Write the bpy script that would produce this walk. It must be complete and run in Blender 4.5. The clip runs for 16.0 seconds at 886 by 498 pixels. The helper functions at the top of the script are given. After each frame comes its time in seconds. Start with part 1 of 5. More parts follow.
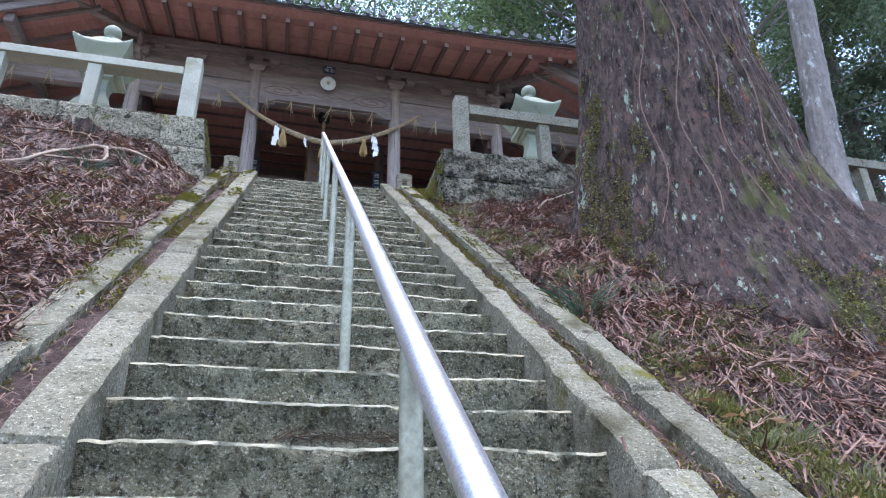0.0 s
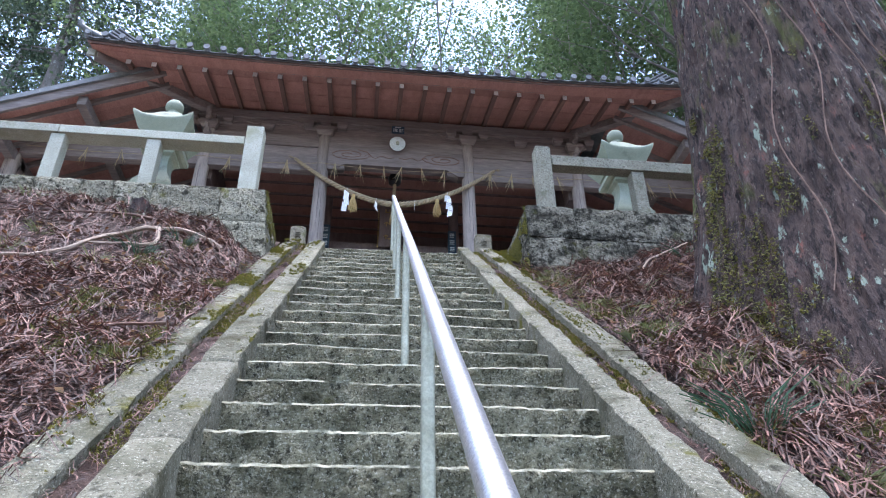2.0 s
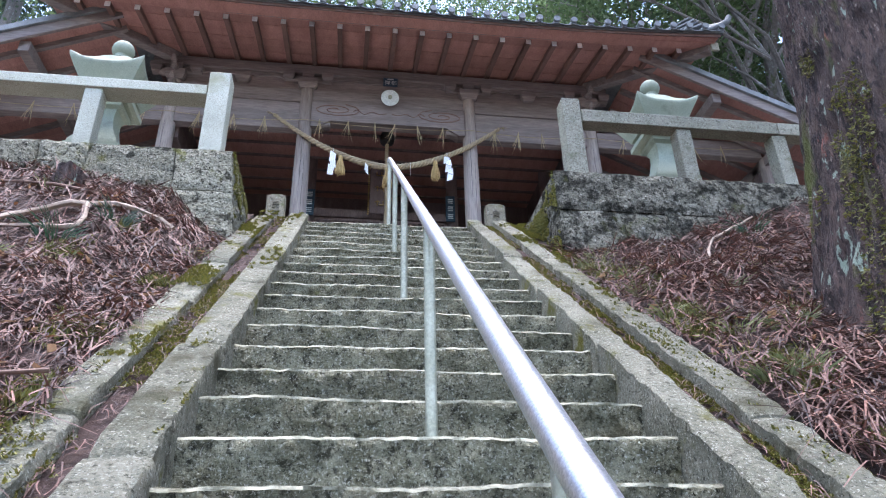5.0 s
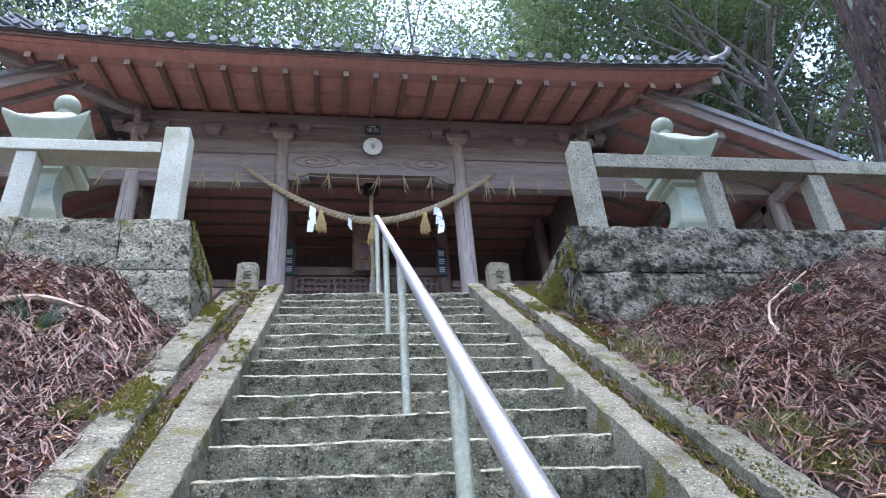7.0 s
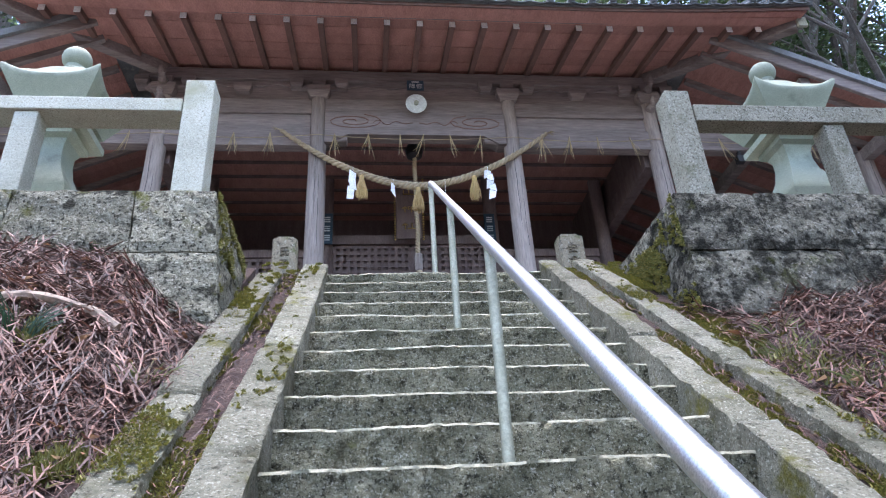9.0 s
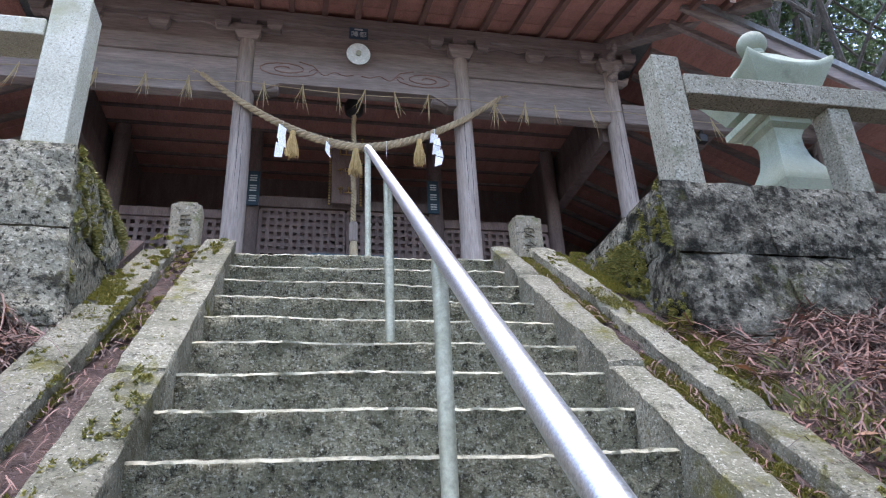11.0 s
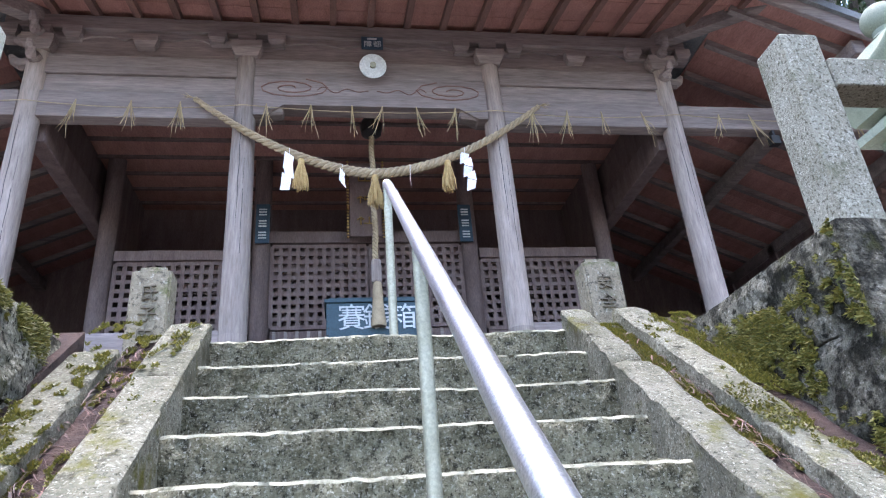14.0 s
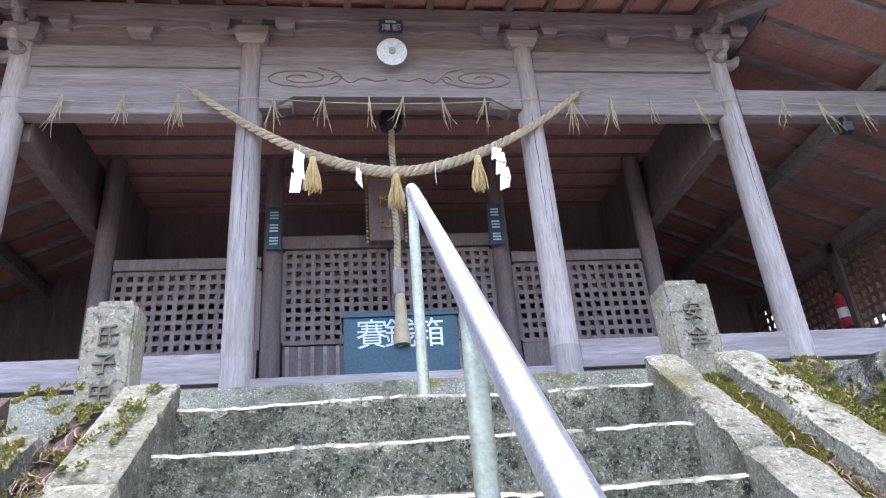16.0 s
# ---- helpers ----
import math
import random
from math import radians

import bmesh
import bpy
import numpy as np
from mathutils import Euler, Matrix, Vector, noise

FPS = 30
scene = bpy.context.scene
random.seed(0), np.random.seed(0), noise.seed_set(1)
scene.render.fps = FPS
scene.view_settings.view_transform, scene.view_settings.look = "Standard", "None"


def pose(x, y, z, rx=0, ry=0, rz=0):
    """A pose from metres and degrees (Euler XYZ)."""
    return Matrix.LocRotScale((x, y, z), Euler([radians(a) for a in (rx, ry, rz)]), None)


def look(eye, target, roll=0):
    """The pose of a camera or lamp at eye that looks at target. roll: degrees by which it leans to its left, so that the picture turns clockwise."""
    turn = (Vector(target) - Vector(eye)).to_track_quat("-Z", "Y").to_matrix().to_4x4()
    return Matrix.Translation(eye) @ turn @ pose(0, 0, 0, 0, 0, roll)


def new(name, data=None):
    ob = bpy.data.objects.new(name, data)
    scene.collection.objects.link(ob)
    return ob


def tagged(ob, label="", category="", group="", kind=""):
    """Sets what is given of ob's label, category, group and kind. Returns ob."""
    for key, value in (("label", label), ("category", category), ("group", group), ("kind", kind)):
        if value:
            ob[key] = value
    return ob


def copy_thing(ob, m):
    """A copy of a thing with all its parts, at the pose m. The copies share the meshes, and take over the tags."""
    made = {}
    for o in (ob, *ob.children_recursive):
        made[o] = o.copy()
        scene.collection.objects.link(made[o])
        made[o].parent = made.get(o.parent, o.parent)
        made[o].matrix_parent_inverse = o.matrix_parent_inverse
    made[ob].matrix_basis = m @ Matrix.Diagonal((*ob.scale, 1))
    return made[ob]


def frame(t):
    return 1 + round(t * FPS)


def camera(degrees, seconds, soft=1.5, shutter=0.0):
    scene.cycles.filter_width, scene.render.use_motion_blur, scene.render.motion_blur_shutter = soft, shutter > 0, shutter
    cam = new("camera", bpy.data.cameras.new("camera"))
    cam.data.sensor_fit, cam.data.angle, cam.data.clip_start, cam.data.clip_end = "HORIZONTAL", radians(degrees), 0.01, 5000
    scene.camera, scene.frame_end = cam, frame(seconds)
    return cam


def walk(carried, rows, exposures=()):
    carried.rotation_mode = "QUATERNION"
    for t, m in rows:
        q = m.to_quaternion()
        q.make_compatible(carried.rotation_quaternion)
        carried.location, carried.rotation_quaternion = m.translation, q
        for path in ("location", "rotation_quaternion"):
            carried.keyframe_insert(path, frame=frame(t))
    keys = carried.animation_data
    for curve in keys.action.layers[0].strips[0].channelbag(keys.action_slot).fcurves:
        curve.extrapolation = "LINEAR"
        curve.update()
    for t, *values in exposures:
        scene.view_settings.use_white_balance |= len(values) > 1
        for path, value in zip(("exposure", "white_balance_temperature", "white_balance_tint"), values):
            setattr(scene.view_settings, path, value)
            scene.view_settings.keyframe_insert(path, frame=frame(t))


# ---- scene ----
cam = camera(65.1, 16.0, soft=1.1)
METRES, EYE, TILT, LEAN, TURN = 7.5, 1.40625, 0.0, 0.0, -14.3
ROWS = [
    (0.0, 0.0, 0.0, 0.0, 0.52, 25.86, 1.07),
    (0.5, 0.0028, 0.0295, 0.025, 2.7, 26.27, 1.26),
    (1.0, -0.0059, 0.0507, 0.045, 2.74, 27.91, 2.02),
    (1.5, -0.009, 0.0722, 0.0604, 3.04, 29.81, 1.85),
    (2.0, -0.0155, 0.0997, 0.0777, 7.38, 30.4, 0.69),
    (2.5, -0.0231, 0.1285, 0.1004, 6.39, 27.7, 1.59),
    (3.0, -0.0235, 0.1584, 0.1247, 7.26, 27.23, 1.59),
    (3.5, -0.0391, 0.1809, 0.1434, 8.0, 27.11, 1.28),
    (4.0, -0.0471, 0.2007, 0.1551, 6.75, 26.99, 0.22),
    (6.5, -0.0849, 0.3208, 0.2591, 5.92, 28.96, 3.54),
    (7.0, -0.0861, 0.3435, 0.2784, 6.47, 30.51, 3.97),
    (7.5, -0.105, 0.3677, 0.2912, 10.89, 30.67, 3.22),
    (8.0, -0.117, 0.3881, 0.3092, 10.23, 29.75, 3.32),
    (10.5, -0.1411, 0.511, 0.4072, 5.65, 24.63, 1.65),
    (11.0, -0.1369, 0.5339, 0.4208, 3.23, 23.98, 2.63),
    (11.5, -0.1462, 0.5601, 0.4367, 5.83, 24.23, 2.28),
    (12.0, -0.1537, 0.5811, 0.4626, 6.06, 24.18, 2.97),
    (12.5, -0.1496, 0.6023, 0.4806, 6.67, 25.49, 4.23),
    (13.0, -0.1527, 0.6235, 0.4876, 8.66, 25.8, 4.45),
    (13.5, -0.1589, 0.6446, 0.51, 8.34, 25.79, 4.71),
    (14.0, -0.1548, 0.6682, 0.5232, 6.4, 25.16, 4.29),
    (14.5, -0.1608, 0.6901, 0.5381, 8.62, 24.78, 3.54),
    (15.0, -0.17, 0.7103, 0.5614, 7.2, 25.04, 3.95),
    (15.5, -0.1664, 0.7385, 0.576, 6.6, 25.54, 3.79),
    (16.0, -0.1718, 0.7618, 0.5868, 8.31, 24.83, 4.17),
]
walk(cam, [(t, pose(0, 0, EYE, TILT, LEAN, TURN) @ pose(METRES * x, METRES * y, METRES * z, 90 + pitch, roll, yaw)) for t, x, y, z, yaw, pitch, roll in ROWS],
     [(0, 2.45, 5850, 15), (4, 2.65, 5900, 16), (8, 2.75, 5850, 17), (11, 2.68, 6050, 18), (14, 3.15, 5950, 18), (16, 3.5, 5900, 18)])

# ---- world, sun, exposure ----
world = bpy.data.worlds.new("sky")
scene.world = world
world.use_nodes = True
wn = world.node_tree
sky = wn.nodes.new("ShaderNodeTexSky")
sky.sky_type = 'NISHITA'
sky.sun_disc = False
sky.sun_elevation, sky.sun_rotation = radians(84), radians(200)
sky.air_density, sky.dust_density = 1.2, 2.5
wn.nodes["Background"].inputs[1].default_value = 0.15
wn.links.new(sky.outputs[0], wn.nodes["Background"].inputs[0])
sun = new("sun", bpy.data.lights.new("sun", 'SUN'))
sun.data.energy, sun.data.angle, sun.data.color = 0.6, radians(24), (1.0, 0.98, 0.95)
sun.matrix_world = look((0, 0, 0), (-0.03, 0.08, -0.97))


# ---- materials ----
def tree_of(name):
    m = bpy.data.materials.new(name)
    m.use_nodes = True
    return m, m.node_tree, m.node_tree.nodes["Principled BSDF"]


def surface(name, a, b, scale=6.0, rough=0.85, fine=60.0, bump=0.4, dist=0.01, spots=(), stretch=(1, 1, 1), metal=0.0, vary=0.15, spec=0.4, local=False):
    """Colour a to b by a broad noise, fine grain on top, spots of (colour, scale, threshold, softness), relief by the grain."""
    m, nt, bsdf = tree_of(name)
    N, L = nt.nodes.new, nt.links.new
    if local:
        src = N("ShaderNodeTexCoord").outputs["Object"]
    else:
        src = N("ShaderNodeNewGeometry").outputs["Position"]
    mp = N("ShaderNodeMapping")
    mp.inputs["Scale"].default_value = stretch
    L(src, mp.inputs[0])

    def nz(sc, detail=5, r=0.6):
        n = N("ShaderNodeTexNoise")
        n.inputs["Scale"].default_value, n.inputs["Detail"].default_value, n.inputs["Roughness"].default_value = sc, detail, r
        L(mp.outputs[0], n.inputs["Vector"])
        return n.outputs["Fac"]

    def rng(fac, lo, hi, o0=0.0, o1=1.0):
        r = N("ShaderNodeMapRange")
        for i, v in zip((1, 2, 3, 4), (lo, hi, o0, o1)):
            r.inputs[i].default_value = v
        L(fac, r.inputs[0])
        return r.outputs[0]

    def mix(fac, c0, c1, mode='MIX'):
        x = N("ShaderNodeMix")
        x.data_type, x.blend_type = 'RGBA', mode
        for sock, v in ((x.inputs[0], fac), (x.inputs[6], c0), (x.inputs[7], c1)):
            if isinstance(v, (int, float)):
                sock.default_value = v
            elif isinstance(v, tuple):
                sock.default_value = (*v, 1)
            else:
                L(v, sock)
        return x.outputs[2]

    grain = nz(fine, 6, 0.7)
    col = mix(rng(nz(scale), 0.3, 0.7), a, b)
    col = mix(0.7, col, mix(rng(grain, 0.25, 0.75), (0.45, 0.45, 0.45), (1.45, 1.45, 1.45)), 'MULTIPLY')
    for c, sc, th, soft in spots:
        f = rng(nz(sc, 7, 0.68), th, th + soft)
        col = mix(f, col, c)
    if vary:
        oi = N("ShaderNodeObjectInfo")
        col = mix(1.0, col, mix(rng(oi.outputs["Random"], 0, 1), (1 - vary,) * 3, (1 + vary,) * 3), 'MULTIPLY')
    L(col, bsdf.inputs["Base Color"])
    bsdf.inputs["Roughness"].default_value = rough
    bsdf.inputs["Metallic"].default_value = metal
    bsdf.inputs["Specular IOR Level"].default_value = spec
    bp = N("ShaderNodeBump")
    bp.inputs["Strength"].default_value, bp.inputs["Distance"].default_value = bump, dist
    L(grain, bp.inputs["Height"])
    L(bp.outputs[0], bsdf.inputs["Normal"])
    return m


GRANITE = surface("mossy_granite", (0.18, 0.17, 0.102), (0.37, 0.35, 0.235), 9.0, 0.95, 38, 1.0, 0.08,
                  [((0.05, 0.047, 0.03), 24, 0.52, 0.12), ((0.045, 0.042, 0.026), 80, 0.54, 0.1), ((0.54, 0.52, 0.4), 95, 0.535, 0.1), ((0.085, 0.08, 0.045), 3.0, 0.55, 0.16), ((0.11, 0.11, 0.03), 8, 0.62, 0.14)], spec=0.15)
# step lip stone: wear plus the light caught on the edge, put into the colour
WORN_LIT = surface("worn_lit_lip", (0.2, 0.19, 0.13), (0.38, 0.36, 0.265), 14, 0.95, 60, 0.6, 0.01, [((0.1, 0.095, 0.06), 18, 0.54, 0.12)], spec=0.15)
KERB = surface("kerb_granite", (0.145, 0.14, 0.095), (0.285, 0.27, 0.2), 3.5, 0.95, 48, 0.9, 0.03,
               [((0.06, 0.057, 0.037), 60, 0.54, 0.12), ((0.46, 0.445, 0.35), 85, 0.55, 0.1), ((0.085, 0.08, 0.046), 3.0, 0.52, 0.15), ((0.05, 0.047, 0.03), 11, 0.58, 0.12), ((0.13, 0.12, 0.026), 2.6, 0.57, 0.09)], spec=0.15)
WALLSTONE = surface("wall_granite", (0.16, 0.152, 0.105), (0.37, 0.355, 0.265), 7, 0.95, 34, 1.0, 0.06,
                    [((0.46, 0.44, 0.35), 60, 0.53, 0.1), ((0.04, 0.038, 0.026), 7, 0.52, 0.1), ((0.03, 0.029, 0.02), 42, 0.53, 0.08), ((0.1, 0.1, 0.02), 4.5, 0.6, 0.12)], spec=0.15)
DARKSTONE = surface("blackened_wall_granite", (0.12, 0.114, 0.082), (0.32, 0.305, 0.235), 5, 0.95, 34, 1.0, 0.06,
                    [((0.44, 0.42, 0.35), 60, 0.54, 0.1), ((0.024, 0.023, 0.016), 6, 0.45, 0.14), ((0.025, 0.024, 0.017), 26, 0.5, 0.12), ((0.07, 0.075, 0.018), 3.4, 0.6, 0.12)], spec=0.15)
CUT = surface("cut_granite", (0.3, 0.3, 0.235), (0.41, 0.41, 0.335), 3, 0.85, 110, 0.5, 0.006,
              [((0.2, 0.197, 0.15), 70, 0.56, 0.08), ((0.5, 0.49, 0.41), 100, 0.58, 0.06), ((0.25, 0.25, 0.16), 2.5, 0.54, 0.2)], spec=0.2)
OLDCUT = surface("weathered_cut_granite", (0.2, 0.193, 0.142), (0.31, 0.3, 0.235), 4, 0.9, 90, 0.8, 0.012,
                 [((0.085, 0.08, 0.055), 60, 0.53, 0.08), ((0.44, 0.425, 0.35), 80, 0.56, 0.08), ((0.12, 0.118, 0.07), 3.0, 0.55, 0.15)], spec=0.15)
LANTERN = surface("lantern_granite", (0.2, 0.23, 0.165), (0.29, 0.315, 0.235), 3, 0.7, 140, 0.3, 0.003, [((0.12, 0.13, 0.09), 4, 0.56, 0.2), ((0.17, 0.175, 0.13), 90, 0.58, 0.08)])
TABLET = surface("tablet_stone", (0.15, 0.132, 0.088), (0.25, 0.225, 0.16), 4, 0.9, 60, 0.8, 0.012, [((0.32, 0.31, 0.25), 30, 0.58, 0.08), ((0.07, 0.065, 0.045), 40, 0.55, 0.08), ((0.09, 0.1, 0.035), 6, 0.56, 0.1)])
CARVED = surface("carved_recess", (0.085, 0.075, 0.052), (0.15, 0.135, 0.095), 4, 0.95, 60, 0.3, 0.003)
SOIL = surface("needle_soil", (0.04, 0.024, 0.019), (0.09, 0.056, 0.042), 4, 0.95, 30, 1.0, 0.03, [((0.03, 0.02, 0.015), 9, 0.55, 0.1), ((0.1, 0.11, 0.035), 1.6, 0.62, 0.1)], vary=0)
# assumed pale surface for the unseen terrace, reflects light up into the hall
BOUNCE_GROUND = surface("pale_bounce_ground", (0.36, 0.34, 0.3), (0.5, 0.48, 0.43), 2, 0.95, 90, 0.6, 0.01, [((0.25, 0.23, 0.19), 5, 0.6, 0.1)], vary=0)
MOSS = surface("moss", (0.06, 0.075, 0.012), (0.16, 0.15, 0.03), 8, 0.95, 120, 1.0, 0.02, vary=0)
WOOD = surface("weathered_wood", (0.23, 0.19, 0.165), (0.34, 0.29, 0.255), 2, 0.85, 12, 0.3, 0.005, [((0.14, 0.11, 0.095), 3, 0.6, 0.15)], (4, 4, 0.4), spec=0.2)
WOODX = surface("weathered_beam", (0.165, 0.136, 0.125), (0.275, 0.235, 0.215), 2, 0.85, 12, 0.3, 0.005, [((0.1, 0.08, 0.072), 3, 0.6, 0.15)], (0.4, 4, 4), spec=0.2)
REDWOOD = surface("cedar_board", (0.31, 0.15, 0.12), (0.42, 0.22, 0.18), 2, 0.7, 20, 0.3, 0.004, [((0.17, 0.075, 0.055), 2, 0.62, 0.2)], (4, 1, 4))
RAFTER = surface("rafter_wood", (0.13, 0.075, 0.06), (0.2, 0.115, 0.09), 2, 0.7, 20, 0.3, 0.004, (), (5, 0.8, 5))
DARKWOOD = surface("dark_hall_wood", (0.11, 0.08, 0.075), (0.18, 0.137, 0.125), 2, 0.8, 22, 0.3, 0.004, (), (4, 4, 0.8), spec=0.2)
WHITE = surface("white_paint", (0.72, 0.72, 0.7), (0.82, 0.82, 0.8), 8, 0.6, 60, 0.1, 0.002)
PAPER = surface("paper", (0.78, 0.78, 0.78), (0.86, 0.86, 0.86), 8, 0.8, 60, 0.1, 0.002)
TILE = surface("roof_tile", (0.1, 0.108, 0.11), (0.19, 0.2, 0.2), 5, 0.5, 60, 0.3, 0.004, [((0.27, 0.28, 0.25), 9, 0.6, 0.1)])
STEEL = surface("brushed_steel", (0.86, 0.86, 0.87), (0.92, 0.92, 0.93), 20, 0.34, 200, 0.05, 0.001, metal=1.0, vary=0)
GALV = surface("galvanised_steel", (0.27, 0.27, 0.19), (0.4, 0.395, 0.3), 9, 0.5, 70, 0.15, 0.002, [((0.28, 0.27, 0.2), 4, 0.6, 0.2)], metal=0.45)
ROPE = surface("straw_rope", (0.27, 0.21, 0.13), (0.4, 0.32, 0.2), 12, 0.9, 120, 0.6, 0.004, (), vary=0)
STRAW = surface("golden_straw", (0.36, 0.24, 0.09), (0.5, 0.36, 0.16), 20, 0.85, 150, 0.5, 0.003)
BARK = surface("cedar_bark", (0.03, 0.02, 0.018), (0.11, 0.072, 0.06), 14, 0.95, 42, 1.0, 0.05,
               [((0.018, 0.012, 0.011), 26, 0.52, 0.06), ((0.19, 0.07, 0.05), 7, 0.62, 0.06), ((0.22, 0.18, 0.15), 40, 0.62, 0.05), ((0.22, 0.27, 0.21), 15, 0.605, 0.03), ((0.26, 0.32, 0.25), 7.5, 0.64, 0.03), ((0.085, 0.095, 0.02), 2.2, 0.56, 0.1)], (1, 1, 0.34), vary=0)
BARK2 = surface("grey_bark", (0.14, 0.125, 0.11), (0.24, 0.22, 0.2), 5, 0.95, 22, 0.8, 0.02, [((0.34, 0.36, 0.33), 9, 0.58, 0.06), ((0.08, 0.1, 0.03), 2, 0.6, 0.1)], (1, 1, 0.4))
TEAL = surface("teal_paint", (0.016, 0.042, 0.054), (0.028, 0.06, 0.075), 4, 0.6, 40, 0.2, 0.002)
NAVY = surface("navy_plate", (0.02, 0.045, 0.07), (0.03, 0.06, 0.09), 4, 0.4, 40, 0.1, 0.002)
GREYPAINT = surface("pale_lettering", (0.42, 0.46, 0.46), (0.55, 0.58, 0.58), 6, 0.7, 60, 0.1, 0.001)
GOLD = surface("gilt", (0.45, 0.3, 0.1), (0.6, 0.42, 0.16), 10, 0.4, 60, 0.1, 0.001, metal=0.6)
SPEAKER = surface("speaker_enamel", (0.55, 0.58, 0.55), (0.62, 0.65, 0.61), 6, 0.5, 40, 0.05, 0.001)
RED = surface("red_enamel", (0.3, 0.02, 0.03), (0.4, 0.03, 0.04), 6, 0.3, 40, 0.05, 0.001)
BLACK = surface("black_metal", (0.015, 0.015, 0.015), (0.03, 0.03, 0.03), 6, 0.5, 40, 0.1, 0.001)
TWIG = surface("dead_twig", (0.1, 0.062, 0.046), (0.22, 0.14, 0.105), 8, 0.9, 60, 0.3, 0.003, vary=0)
TWIGPALE = surface("bleached_branch", (0.25, 0.18, 0.13), (0.42, 0.33, 0.25), 8, 0.85, 60, 0.3, 0.003)


def leaf_mat(name, a, b, trans=0.35):
    m, nt, bsdf = tree_of(name)
    N, L = nt.nodes.new, nt.links.new
    g = N("ShaderNodeNewGeometry")
    r = N("ShaderNodeMix")
    r.data_type = 'RGBA'
    r.inputs[6].default_value, r.inputs[7].default_value = (*a, 1), (*b, 1)
    L(g.outputs["Random Per Island"], r.inputs[0])
    o = N("ShaderNodeObjectInfo")
    h = N("ShaderNodeHueSaturation")
    mr = N("ShaderNodeMapRange")
    mr.inputs[3].default_value, mr.inputs[4].default_value = 0.75, 1.3
    L(o.outputs["Random"], mr.inputs[0])
    L(mr.outputs[0], h.inputs["Value"])
    L(r.outputs[2], h.inputs["Color"])
    L(h.outputs[0], bsdf.inputs["Base Color"])
    bsdf.inputs["Roughness"].default_value = 0.6
    t = N("ShaderNodeBsdfTranslucent")
    L(h.outputs[0], t.inputs[0])
    mx = N("ShaderNodeMixShader")
    mx.inputs[0].default_value = trans
    L(bsdf.outputs[0], mx.inputs[1])
    L(t.outputs[0], mx.inputs[2])
    L(mx.outputs[0], nt.nodes["Material Output"].inputs[0])
    return m


LEAF_DARK = leaf_mat("cedar_foliage", (0.065, 0.1, 0.06), (0.15, 0.2, 0.12), 0.45)
LEAF_BRIGHT = leaf_mat("broad_foliage", (0.08, 0.13, 0.055), (0.18, 0.25, 0.11), 0.45)
GRASS = leaf_mat("grass", (0.08, 0.1, 0.025), (0.2, 0.2, 0.08))
FERN = leaf_mat("fern", (0.02, 0.05, 0.02), (0.04, 0.09, 0.04))
MOSSBLADE = leaf_mat("moss_blades", (0.07, 0.08, 0.015), (0.2, 0.18, 0.04), 0.25)
LITTER = leaf_mat("needle_litter", (0.02, 0.011, 0.009), (0.2, 0.098, 0.07), 0.1)
DRYLEAF = leaf_mat("dry_leaf", (0.2, 0.09, 0.04), (0.5, 0.34, 0.2), 0.2)
DRYGRASS = leaf_mat("dry_straw", (0.3, 0.24, 0.13), (0.42, 0.33, 0.18), 0.2)


# ---- mesh helpers ----
def part(name, bm, material, parent=None, label=""):
    me = bpy.data.meshes.new(name)
    if isinstance(bm, tuple):
        me.from_pydata(bm[0], [], bm[1])
    else:
        bm.to_mesh(me)
        bm.free()
    me.materials.append(material)
    ob = new(name, me)
    if parent is not None:
        ob.parent = parent
    if label:
        ob["label"] = label
    return ob


def smooth(ob):
    ob.data.polygons.foreach_set("use_smooth", [True] * len(ob.data.polygons))
    ob.data.set_sharp_from_angle(angle=radians(38))
    return ob


def empty(name, loc=(0, 0, 0)):
    e = new(name)
    e.location = loc
    e.empty_display_size = 0.1
    return e


def rel(ob, parent):
    """Put a part built in world metres under a parent that stands elsewhere."""
    ob.parent = parent
    ob.matrix_parent_inverse = Matrix.Translation(-parent.location)
    return ob


def box(x0, x1, y0, y1, z0, z1, bevel=0.0, bm=None):
    own = bm is None
    bm = bm or bmesh.new()
    m = Matrix.Translation(((x0 + x1) / 2, (y0 + y1) / 2, (z0 + z1) / 2)) @ Matrix.Diagonal((abs(x1 - x0), abs(y1 - y0), abs(z1 - z0), 1))
    r = bmesh.ops.create_cube(bm, size=1, matrix=m)
    if bevel:
        es = list({e for v in r["verts"] for e in v.link_edges})
        bmesh.ops.bevel(bm, geom=es, offset=bevel, segments=2, affect='EDGES', profile=0.5)
    return bm


def bar(p, q, w, h, bevel=0.0, bm=None, up=(0, 0, 1)):
    """A squared timber from p to q, w wide and h deep."""
    bm = bm or bmesh.new()
    p, q = Vector(p), Vector(q)
    d = (q - p).normalized()
    side = d.cross(Vector(up)).normalized()
    top = side.cross(d)
    rot = Matrix((side, d, top)).transposed().to_4x4()
    m = Matrix.Translation((p + q) / 2) @ rot @ Matrix.Diagonal((w, (q - p).length, h, 1))
    r = bmesh.ops.create_cube(bm, size=1, matrix=m)
    if bevel:
        bmesh.ops.bevel(bm, geom=list({e for v in r["verts"] for e in v.link_edges}), offset=bevel, segments=1, affect='EDGES')
    return bm


